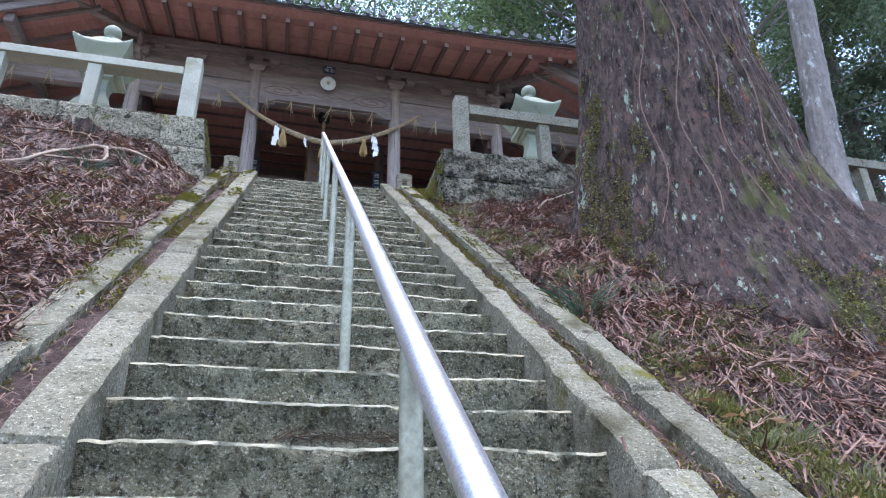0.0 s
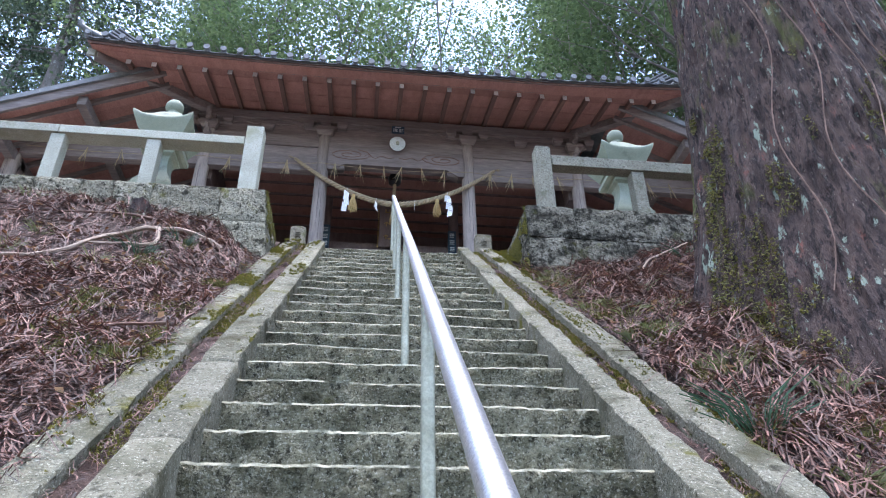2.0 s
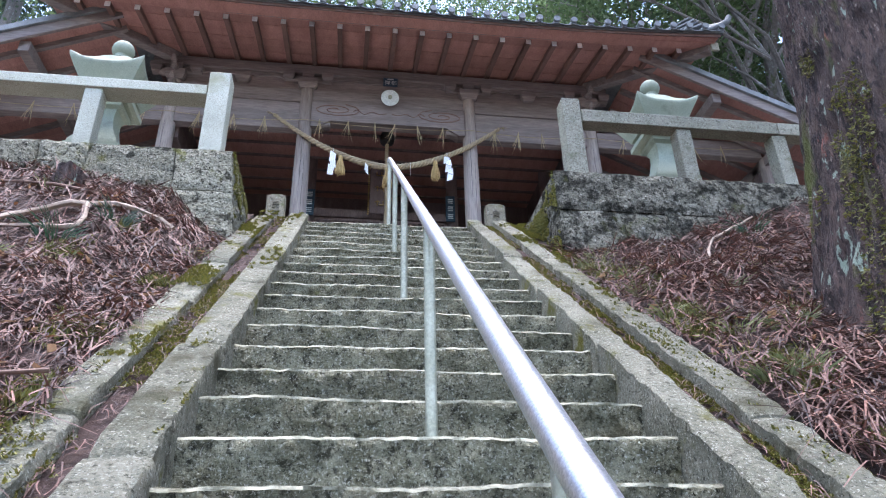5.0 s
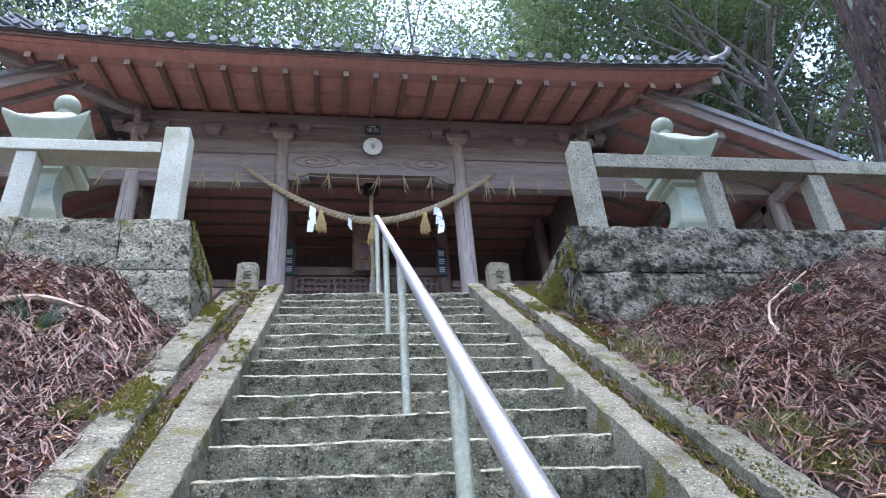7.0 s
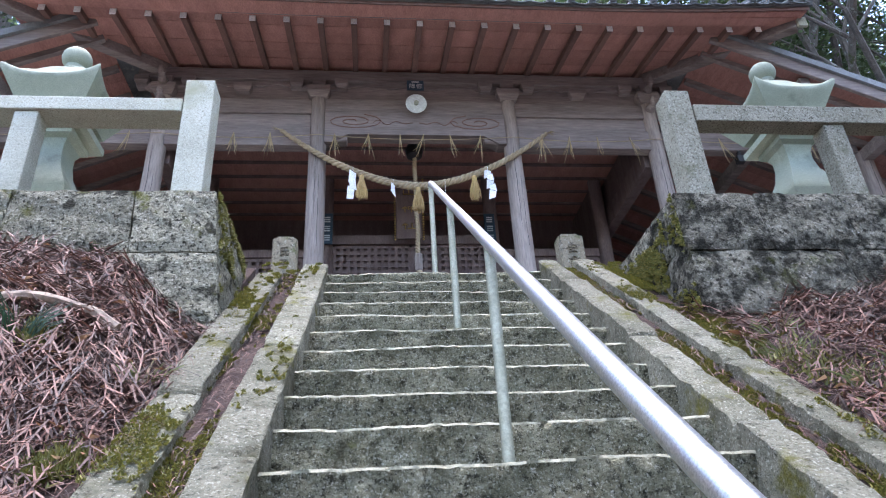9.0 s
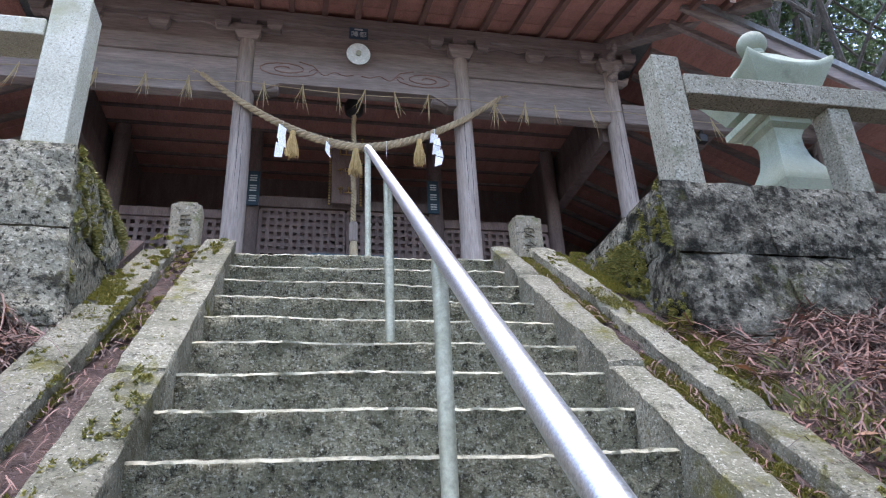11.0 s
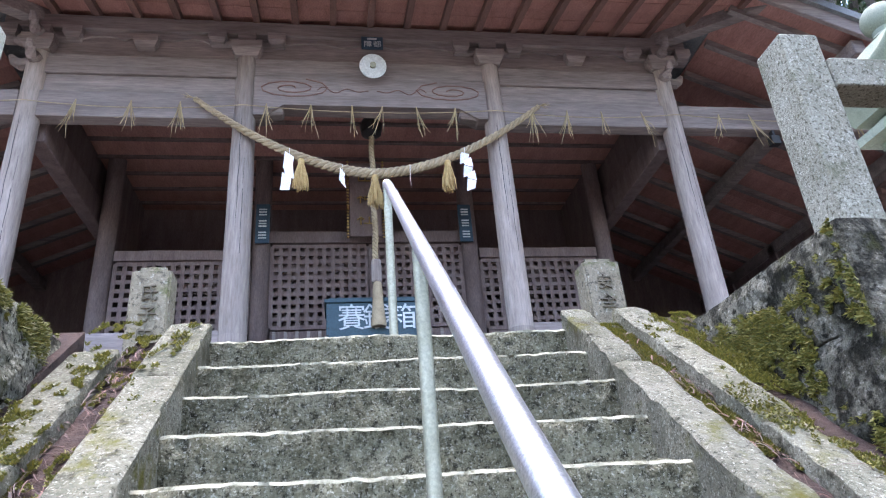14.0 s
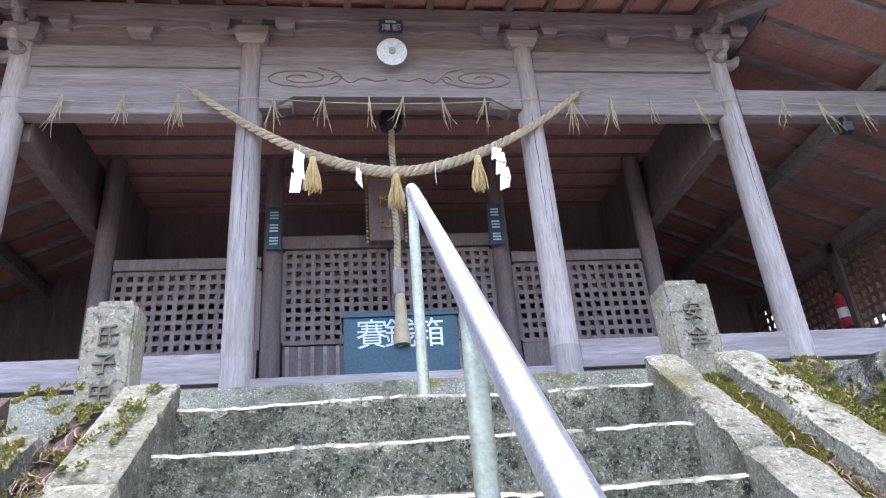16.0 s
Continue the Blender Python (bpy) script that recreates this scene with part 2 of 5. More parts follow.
def tube_data(points, radii, n=8, caps=True, wobble=0.0, twist=0.0):
    """Vertices and faces of a round rod along points."""
    vs, fs = [], []
    pts = [Vector(p) for p in points]
    for i, p in enumerate(pts):
        d = (pts[min(i + 1, len(pts) - 1)] - pts[max(i - 1, 0)]).normalized()
        s = d.cross(Vector((0, 1, 0.01)) if abs(d.y) < 0.9 else Vector((1, 0, 0))).normalized()
        u = s.cross(d)
        r = radii[i] if hasattr(radii, "__len__") else radii
        for k in range(n):
            a = 2 * math.pi * k / n + twist * i
            rr = r * (1 + wobble * noise.noise(p * 3 + Vector((math.cos(a), math.sin(a), 0)) * 1.5))
            vs.append(tuple(p + (s * math.cos(a) + u * math.sin(a)) * rr))
    for i in range(len(pts) - 1):
        for k in range(n):
            fs.append((i * n + k, i * n + (k + 1) % n, (i + 1) * n + (k + 1) % n, (i + 1) * n + k))
    if caps:
        fs.append(tuple(range(n))[::-1])
        fs.append(tuple(range((len(pts) - 1) * n, len(pts) * n)))
    return vs, fs


def join_data(items):
    vs, fs = [], []
    for v, f in items:
        o = len(vs)
        vs += v
        fs += [tuple(i + o for i in q) for q in f]
    return vs, fs


def lathe(profile, n=24, centre=(0, 0, 0), square=False):
    vs, fs = [], []
    for r, z in profile:
        for k in range(n):
            a = 2 * math.pi * (k + 0.5) / n
            vs.append((centre[0] + r * math.cos(a), centre[1] + r * math.sin(a), centre[2] + z))
    for i in range(len(profile) - 1):
        for k in range(n):
            fs.append((i * n + k, i * n + (k + 1) % n, (i + 1) * n + (k + 1) % n, (i + 1) * n + k))
    fs.append(tuple(range(n))[::-1])
    fs.append(tuple(range((len(profile) - 1) * n, len(profile) * n)))
    return vs, fs


def text_part(name, words, size, m, material, parent, label="", depth=0.004):
    """Raised or inlaid writing in the built-in font, as a mesh."""
    cu = bpy.data.curves.new(name, 'FONT')
    cu.body, cu.size, cu.extrude, cu.align_x, cu.align_y = words, size, depth, 'CENTER', 'CENTER'
    tmp = new("lettering_source", cu)
    me = bpy.data.meshes.new_from_object(tmp.evaluated_get(bpy.context.evaluated_depsgraph_get()))
    bpy.data.objects.remove(tmp)
    bpy.data.curves.remove(cu)
    me.materials.clear()
    me.materials.append(material)
    ob = new(name, me)
    ob.matrix_world = m
    if parent is not None:
        ob.parent = parent
        ob.matrix_parent_inverse = Matrix.Translation(-parent.location)
    if label:
        ob["label"] = label
    return ob


# ---- plan ----
RISE, RUN = 0.1901, 0.2518
LIP_Y, LIP_Z = 8.245, 6.365          # front edge of the landing
SLOPE = RISE / RUN
STEPS = 38
LAND = LIP_Z
CX = 0.572                            # axis of the hall


def skew(y):
    return 0.016 * (y - 5.0)


def lip(y):
    return LIP_Z + SLOPE * (y - LIP_Y)


def sstep(a, b, v):
    u = min(1, max(0, (v - a) / (b - a)))
    return u * u * (3 - 2 * u)


FOOT_Y = LIP_Y - STEPS * RUN


def ground(x, y):
    """Height of the wooded slope on both sides of the flight."""
    if x > 0.5:
        f = 0.02 + 0.38 * math.exp(-((x - 2.75) / 0.85) ** 2 - ((y - 4.6) / 1.6) ** 2)
        f += sstep(2.0, 4.5, x) * sstep(4.8, 7.0, y) * 0.6
        f -= sstep(3.2, 6.0, x) * (1 - sstep(3.0, 6.0, y)) * 0.55
        f += 0.3 * sstep(5, 9, x) * sstep(5, 8, y)
    else:
        f = 0.03 + 0.28 * sstep(-0.95, -2.2, x) * sstep(3.0, 6.5, y) + 0.25 * sstep(5.5, 7.0, y) * sstep(-0.95, -1.5, x)
        f += 0.12 * sstep(-2, -5, x)
    base = lip(max(FOOT_Y, min(y, 7.1)))
    edge = sstep(0.0, 0.5, (x - 1.62) if x > 0.5 else (-0.96 - x))
    f += edge * (0.09 * noise.noise(Vector((x * 2.3, y * 2.3, 9))) + 0.05 * noise.noise(Vector((x * 6, y * 6, 4))))
    f += 0.05 * noise.noise(Vector((x * 1.3, y * 1.3, 0))) + 0.02 * noise.noise(Vector((x * 5, y * 5, 3)))
    z = base + f
    if y < FOOT_Y + 0.3:
        z = lip(FOOT_Y) + 0.02 + 0.06 * noise.noise(Vector((x * 0.4, y * 0.4, 0)))
    return z


def wall_y(x):
    return 7.15


# ---- ground sheets ----
def grid_sheet(name, xs, ys, fz, material):
    vs = [(x, y, fz(x, y)) for y in ys for x in xs]
    n = len(xs)
    fs = [(j * n + i, j * n + i + 1, (j + 1) * n + i + 1, (j + 1) * n + i) for j in range(len(ys) - 1) for i in range(n - 1)]
    return smooth(part(name, (vs, fs), material))


def spaced(a, b, n):
    return [a + (b - a) * i / n for i in range(n + 1)]


def terrain(x, y):
    """Whole ground: lower flat, slope, level terrace, hill behind."""
    inside = -0.98 < x < 1.64
    if 7.1 < y < 8.3 and -1.1 < x < 1.9:
        return lip(y) - (0.32 if inside else -0.03)
    if inside and y > FOOT_Y - 0.2:
        return lip(min(max(y, FOOT_Y), LIP_Y)) - 0.32
    if y <= 7.2:
        return ground(x, y)
    z = LAND - 0.01
    if y > 19:
        z += 0.25 * (y - 19) if y < 70 else 12.75
    z += 0.02 * noise.noise(Vector((x, y, 0)))
    if abs(x) > 14 and y < 19:
        z += 0
    return z


xs = sorted(set([-400, -150, -70, -40, -25, -17, -12] + spaced(-9, -0.985, 90) + [-1.105, -1.095, -0.975] + spaced(0, 1.2, 3) + [1.635, 1.895, 1.905] + spaced(1.645, 9, 90) + [12, 17, 25, 40, 70, 150, 400]))
ys = sorted(set([-400, -150, -60, -25, -12, -6] + spaced(-2.5, 7.19, 130) + [7.21] + spaced(7.4, 8.29, 6) + [8.31] + spaced(9, 19, 11) + [25, 32, 45, 70, 150, 400]))
ground_ob = grid_sheet("ground", xs, ys, terrain, SOIL)
# hidden terrace faces made a pale reflector that brightens porch and soffit
ground_ob.data.materials.append(BOUNCE_GROUND)
for face_ in ground_ob.data.polygons:
    if 8.3 < face_.center.y < 16 and -9 < face_.center.x < 10:
        face_.material_index = 1
tagged(ground_ob, "brown forest soil covered with fallen cedar needles", "ground", kind="structure")

# ---- stone flight ----
stairs = tagged(empty("stairs", (0, FOOT_Y, 0)), "steep flight of worn mossy granite steps", "stairs", kind="structure")


def step_mesh(i):
    y0, z0 = LIP_Y - i * RUN, LIP_Z - i * RISE
    xa, xb = -0.5 + skew(y0), 1.19 + skew(y0)
    n = 120
    prof = [(0.05, -0.24), (0.02, -0.19), (0.016, -0.155), (0.013, -0.12), (0.01, -0.09), (0.006, -0.06), (0.003, -0.035), (0.0, -0.013), (0.009, -0.002), (0.04, 0.004), (0.12, 0.002), (0.2, 0.0), (0.31, -0.004)]
    vs, fs = [], []
    tilt = random.uniform(-0.008, 0.008)
    for a in range(n + 1):
        x = xa + (xb - xa) * a / n
        for j, (dy, dz) in enumerate(prof):
            p = Vector((x * 4, i * 3.7, dz * 10 + dy * 6))
            q = Vector((x * 17, i * 5.1, dz * 34 + dy * 20))
            r = 0.016 * noise.noise(p) + 0.014 * noise.noise(q) + 0.012 * noise.noise(q * 2.4)
            wear = 0.012 * noise.noise(Vector((x * 2.2, i * 9.0, 0))) + 0.005 * noise.noise(Vector((x * 21, i * 9.0, 4)))
            top = j >= 7
            vs.append((x, y0 + dy + (r if j < 9 else 0) + 0.01 * noise.noise(Vector((x * 1.1, i * 2, 5))),
                       z0 + dz + tilt * (x - 0.35) + (wear + 0.004 * noise.noise(q) if top else 0)))
    k = len(prof)
    for a in range(n):
        for j in range(k - 1):
            fs.append((a * k + j, (a + 1) * k + j, (a + 1) * k + j + 1, a * k + j + 1))
    return vs, fs


for i in range(STEPS):
    tread = rel(smooth(part("step", step_mesh(i), GRANITE)), stairs)
    # one row of lip faces painted paler, for edge light as well as wear
    tread.data.materials.append(WORN_LIT)
    for q, face_ in enumerate(tread.data.polygons):
        if q % 12 == 7:
            face_.material_index = 1

# landing and terrace paving behind the top step
terrace = tagged(part("pavement", box(-0.95, 1.75, LIP_Y + 0.3, 9.6, LAND - 0.3, LAND - 0.012, 0.01), GRANITE),
                 "stone landing slab at the top of the steps", "landing", kind="structure")


def kerb_stone(x0, x1, ya, yb, high, drop=0.34, seed=0):
    """A sloping kerb block between ya and yb."""
    n = 34
    vs, fs = [], []
    w = x1 - x0
    prof = [(0, -drop), (0, -0.05), (0, -0.008), (0.008, 0), (w * 0.35, 0.003), (w * 0.7, 0.003), (w - 0.008, 0), (w, -0.008), (w, -0.05), (w, -drop)]
    for a in range(n + 1):
        y = ya + 0.006 + (yb - ya - 0.012) * a / n
        endd = 0.02 if a in (0, n) else 0.005 if a in (1, n - 1) else 0
        for dx, dz in prof:
            q = Vector((dx * 8 + seed, y * 4, dz * 8))
            r = 0.006 * noise.noise(q) + 0.008 * noise.noise(q * 4) + 0.006 * noise.noise(q * 11)
            vs.append((x0 + dx + skew(y) + r, y, lip(y) + high + dz + (r if dz > -0.1 else 0) - (endd if dz > -0.03 else 0)))
    k = len(prof)
    for a in range(n):
        for j in range(k - 1):
            fs.append((a * k + j, (a + 1) * k + j, (a + 1) * k + j + 1, a * k + j + 1))
    fs.append(tuple(range(k)))
    fs.append(tuple(range(n * k, n * k + k))[::-1])
    return vs, fs


def kerb(name, x0, x1, ytop, high, seed):
    rnd = random.Random(seed)
    root = tagged(empty(name, (x0, FOOT_Y, 0)), "long row of sloping granite kerb stones with moss patches", "kerb", "stair kerbs", kind="structure")
    y = FOOT_Y - 0.15
    while y < ytop - 0.05:
        ln = rnd.uniform(0.7, 1.15)
        yb = min(ytop, y + ln)
        if ytop - yb < 0.35:
            yb = ytop
        rel(smooth(part("kerb_stone", kerb_stone(x0 + rnd.uniform(-0.012, 0.012), x1 + rnd.uniform(-0.012, 0.012), y, yb, high + rnd.uniform(-0.015, 0.015), seed=seed + y), KERB)), root)
        y = yb
    # level head block
    return root


kerb("kerb", -0.665, -0.485, 8.28, 0.085, 11)
kerb("kerb", -0.955, -0.79, 8.0, 0.085, 12)
kerb("kerb", 1.165, 1.315, 8.3, 0.085, 13)
kerb("kerb", 1.45, 1.61, 8.3, 0.1, 14)


def gutter(name, x0, x1):
    ysl = spaced(FOOT_Y, 8.25, 120)
    xsl = spaced(x0, x1, 4)
    ob = grid_sheet(name, xsl, ysl, lambda x, y: lip(y) + 0.0 + 0.03 * noise.noise(Vector((x * 6, y * 5, 1))), SOIL)
    for v in ob.data.vertices:
        v.co.x += skew(v.co.y)
    return tagged(ob, "strip of soil and needles between kerb stones", "soil strip", kind="structure")


gutter("ground_strip", -0.8, -0.655)
gutter("ground_strip", 1.305, 1.46)

# ---- retaining walls ----
def stone_block(quad, to_world, depth, seed, bulge=0.035):
    """A rough stone: quad of (u, z) corners, its face pushed out and uneven."""
    n = 7
    vs, fs = [], []
    cu = sum(c[0] for c in quad) / 4
    cz = sum(c[1] for c in quad) / 4
    ins = [(cu + (u - cu) * 0.985, cz + (z - cz) * 0.98) for u, z in quad]
    for j in range(n + 1):
        for i in range(n + 1):
            s, t = i / n, j / n
            u = (ins[0][0] * (1 - s) + ins[1][0] * s) * (1 - t) + (ins[3][0] * (1 - s) + ins[2][0] * s) * t
            z = (ins[0][1] * (1 - s) + ins[1][1] * s) * (1 - t) + (ins[3][1] * (1 - s) + ins[2][1] * s) * t
            e = min(s, 1 - s, t, 1 - t)
            o = (0 if e == 0 else bulge) + 0.012 * noise.noise(Vector((u * 5, z * 5, seed))) + 0.016 * noise.noise(Vector((u * 16, z * 16, seed))) + 0.01 * noise.noise(Vector((u * 33, z * 33, seed)))
            vs.append(to_world(u, z, o))
    m = n + 1
    for j in range(n):
        for i in range(n):
            fs.append((j * m + i, j * m + i + 1, (j + 1) * m + i + 1, (j + 1) * m + i))
    ring = [i for i in range(m)] + [j * m + n for j in range(1, m)] + [n * m + i for i in range(n - 1, -1, -1)] + [j * m for j in range(n - 1, 0, -1)]
    b0 = len(vs)
    for u, z in ins:
        vs.append(to_world(u, z, -depth))
    for side in range(4):
        seg = [ring[(side * n + k) % (4 * n)] for k in range(n + 1)]
        fs.append(tuple(seg[::-1]) + (b0 + side, b0 + (side + 1) % 4))
    fs.append((b0 + 3, b0 + 2, b0 + 1, b0))
    return vs, fs


def masonry(root, u0, u1, z0, z1, to_world, rnd, stone_mat, course=0.42, wide=(0.35, 0.65), jitter=0.0):
    rows = max(1, round((z1 - z0) / course))
    for r in range(rows):
        za, zb = z1 - (z1 - z0) * r / rows, z1 - (z1 - z0) * (r + 1) / rows
        u = u0
        ja, jb = 0, 0
        while u < u1 - 0.02:
            un = u + rnd.uniform(*wide)
            if u1 - un < 0.3:
                un = u1
            ka, kb = rnd.uniform(-jitter, jitter), rnd.uniform(-jitter, jitter)
            if un == u1:
                ka = kb = 0
            dz = rnd.uniform(-jitter, jitter) * 0.4 if r + 1 < rows else 0
            rel(part("stone", stone_block([(u + jb, zb), (un + kb, zb), (un + ka, za), (u + ja, za)], to_world, 0.2, rnd.random() * 50, 0.012 + jitter * 0.25), stone_mat), root)
            u, ja, jb = un, ka, kb


WALL_TOP = 6.35


def lean(z):
    return (WALL_TOP - z) * 0.13


def retaining(name, inner, sign, outer, label, rnd, split, stone_mat):
    root = tagged(empty(name, (inner, 7.1, 5)), label, "retaining wall", "retaining walls", kind="structure")
    flare = 0.13 if sign < 0 else 0.03

    def edge(z):
        return (WALL_TOP - z) * flare

    def front(u, z, o):
        return (inner + sign * u - sign * edge(z) * max(0, 1 - u / 0.6), 7.06 - lean(z) - o, z)

    def side(u, z, o):
        return (inner - sign * (edge(z) + o), 7.06 - lean(z) + u + 0.01, z)
    masonry(root, 0, split, 5.0, WALL_TOP, front, rnd, stone_mat, 0.42, (0.4, 0.62), 0.015)
    masonry(root, split, abs(outer - inner), 5.0, WALL_TOP, front, rnd, stone_mat, 0.33, (0.3, 0.5), 0.09)
    masonry(root, 0.0, 1.9, 5.2, WALL_TOP, side, rnd, stone_mat, 0.42, (0.4, 0.62), 0.015)
    core = box(min(inner + sign * 0.1, outer), max(inner + sign * 0.1, outer), 7.2, 8.95, 4.8, WALL_TOP - 0.03)
    rel(part("core", core, WALLSTONE), root)
    return root


retaining("wall_east", 1.83, 1, 11.0, "old retaining wall of dark blotched granite blocks", random.Random(5), 2.4, DARKSTONE)
retaining("wall_west", -1.04, -1, -10.0, "old retaining wall of grey granite blocks and rubble", random.Random(8), 1.15, WALLSTONE)


# ---- stone fences ----
def fence_post(x, y, w, z1, cap):
    bm = box(x - w / 2, x + w / 2, y, y + w, LAND - 0.03, z1, 0.009)
    if cap:
        for v in bm.verts:
            if v.co.z > z1 - 0.012:
                v.co.z += 0.012 * (1 - abs(v.co.x - x) / w)
    return bm


def fence(name, inner, sign, y, w, top, rail_z0, rail_z1, deep, first, stone_mat, label):
    """Gate post at the stairs, lower posts every 1.05 m, and a rail laid over them."""
    root = tagged(empty(name, (inner, y + 0.1, LAND)), label, "fence", "terrace fences")
    rel(part("post", fence_post(inner, y, w, top, True), stone_mat), root)
    posts = [first + sign * 1.05 * k for k in range(7)]
    for x in posts:
        rel(part("post", fence_post(x, y + 0.01, 0.155, rail_z0 - 0.002, False), stone_mat), root)
    ends = [inner + sign * (w / 2 + 0.002)] + posts[1::2] + [posts[-1] + sign * 0.15]
    for p, q in zip(ends, ends[1:]):
        if abs(q - p) > 0.2:
            rel(part("rail", box(min(p, q) + 0.002, max(p, q) - 0.002, y - 0.012, y + deep, rail_z0, rail_z1, 0.009), stone_mat), root)
    return root


fence("stone_fence", 2.16, 1, 7.27, 0.186, 7.38, 7.1, 7.25, 0.15, 3.33, OLDCUT, "weathered granite post and rail fence on the retaining wall")
fence("stone_fence", -1.305, -1, 7.36, 0.2, 7.46, 7.18, 7.29, 0.21, -2.42, CUT, "pale smooth granite post and rail fence on the retaining wall")


# ---- stone lanterns ----
def ring_sheet(levels, n=4, sub=6, curl=0.0, centre=(0, 0, 0)):
    """Square-plan shell: levels of (half width, z); corners lifted by curl."""
    vs, fs = [], []
    per = n * sub
    for w, z, c in levels:
        for k in range(per):
            s, t = divmod(k, sub)
            f = t / sub * 2 - 1
            px, py = ((f, -1), (1, f), (-f, 1), (-1, -f))[s]
            r = abs(f) ** 3
            vs.append((centre[0] + px * w * (1 + 0.05 * r * (c > 0)), centre[1] + py * w * (1 + 0.05 * r * (c > 0)), centre[2] + z + c * r))
    for i in range(len(levels) - 1):
        for k in range(per):
            fs.append((i * per + k, i * per + (k + 1) % per, (i + 1) * per + (k + 1) % per, (i + 1) * per + k))
    fs.append(tuple(range(per))[::-1])
    fs.append(tuple(range((len(levels) - 1) * per, len(levels) * per)))
    return vs, fs


def lantern(x, y):
    root = tagged(empty("stone_lantern", (x, y, LAND)), "pale green granite lantern with curved roof and ball finial", "stone lantern", "stone lanterns")
    c = (x, y, LAND)
    rel(part("base", ring_sheet([(0.31, -0.02, 0), (0.31, 0.22, 0), (0.27, 0.26, 0), (0.25, 0.3, 0), (0.25, 0.47, 0)], centre=c), LANTERN), root)
    shaft = [(0.225, 0.47, 0), (0.23, 0.5, 0), (0.205, 0.56, 0), (0.165, 0.64, 0), (0.125, 0.73, 0), (0.108, 0.83, 0), (0.108, 0.91, 0), (0.13, 0.96, 0)]
    stem = rel(smooth(part("shaft", ring_sheet(shaft, centre=c), LANTERN)), root)
    for k in range(5):
        part("lettering", box(c[0] - 0.012, c[0] + 0.012, c[1] - 0.19 + 0.014 * k, c[1] - 0.1, c[2] + 0.6 + 0.045 * k, c[2] + 0.63 + 0.045 * k), CARVED, stem).matrix_parent_inverse = Matrix.Translation(-root.location)
    rel(part("platform", ring_sheet([(0.13, 0.96, 0), (0.17, 0.99, 0), (0.17, 1.035, 0)], centre=c), LANTERN), root)
    rel(part("tray", ring_sheet([(0.21, 1.036, 0), (0.25, 1.055, 0), (0.25, 1.11, 0), (0.225, 1.125, 0)], centre=c), LANTERN), root)
    rel(part("fire_box", ring_sheet([(0.16, 1.125, 0), (0.16, 1.2, 0)], centre=c), LANTERN), root)
    roof = [(0.17, 1.18, 0), (0.235, 1.19, 0), (0.25, 1.23, 0.0), (0.28, 1.3, 0.02), (0.335, 1.37, 0.07), (0.342, 1.4, 0.08), (0.335, 1.415, 0.08), (0.27, 1.46, 0.03), (0.18, 1.56, 0.01), (0.12, 1.66, 0), (0.09, 1.69, 0)]
    rel(smooth(part("roof", ring_sheet(roof, centre=c, sub=10), LANTERN)), root)
    ball = [(0.065, 1.67), (0.1, 1.69), (0.075, 1.72)] + [(0.113 * math.sin(a) + 0.002, 1.835 - 0.11 * math.cos(a)) for a in [0.7 + i * 0.24 for i in range(10)]] + [(0.02, 1.945), (0.003, 1.97)]
    rel(smooth(part("finial", lathe(ball, 20, c), LANTERN)), root)
    return root


lantern(3.44, 7.97)
lantern(-2.5, 8.0)


# ---- inscribed stones at the head of the flight ----
def tablet(x, y, words, w=0.215, h=0.55):
    root = tagged(empty("inscribed_stone", (x, y, LAND)), "short weathered granite marker stone with carved characters", "stone marker", "marker stones")
    bm = box(x - w / 2, x + w / 2, y, y + 0.16, LAND - 0.05, LAND + h, 0.0)
    for v in bm.verts:
        if v.co.z > LAND:
            v.co.y += 0.02
    top = [e for e in bm.edges if all(v.co.z > LAND + h - 0.01 for v in e.verts)]
    bmesh.ops.bevel(bm, geom=top, offset=0.035, segments=2, affect='EDGES')
    bmesh.ops.bevel(bm, geom=[e for e in bm.edges if e.calc_length() > 0.3], offset=0.012, segments=2, affect='EDGES')
    bmesh.ops.subdivide_edges(bm, edges=bm.edges[:], cuts=2, use_grid_fill=True)
    for v in bm.verts:
        v.co += Vector((1, 1, 1)) * 0.006 * noise.noise(v.co * 12)
    block = rel(part("block", bm, TABLET), root)
    for k, ch in enumerate(words):
        text_part("carving", ch, 0.095, pose(x, y + 0.006, LAND + h - 0.17 - 0.115 * k, 90, 0, 0), CARVED, block, depth=0.006)
    return root


tablet(-0.825, 8.62, "氏子中", 0.2, 0.55)
tablet(1.64, 8.62, "安全", 0.22, 0.57)

# ---- handrail ----
rail = tagged(empty("handrail", (0.3, 0, 0)), "round stainless steel handrail on galvanised posts along the steps", "handrail")


def rail_x(y):
    return 0.275 + 0.022 * (y - 2.7)


POSTS = [-0.3, 1.2, 2.74, 4.29, 5.8, 7.05, 8.36]


def rail_z(y):
    return lip(y) + 0.772 + 0.004 * y


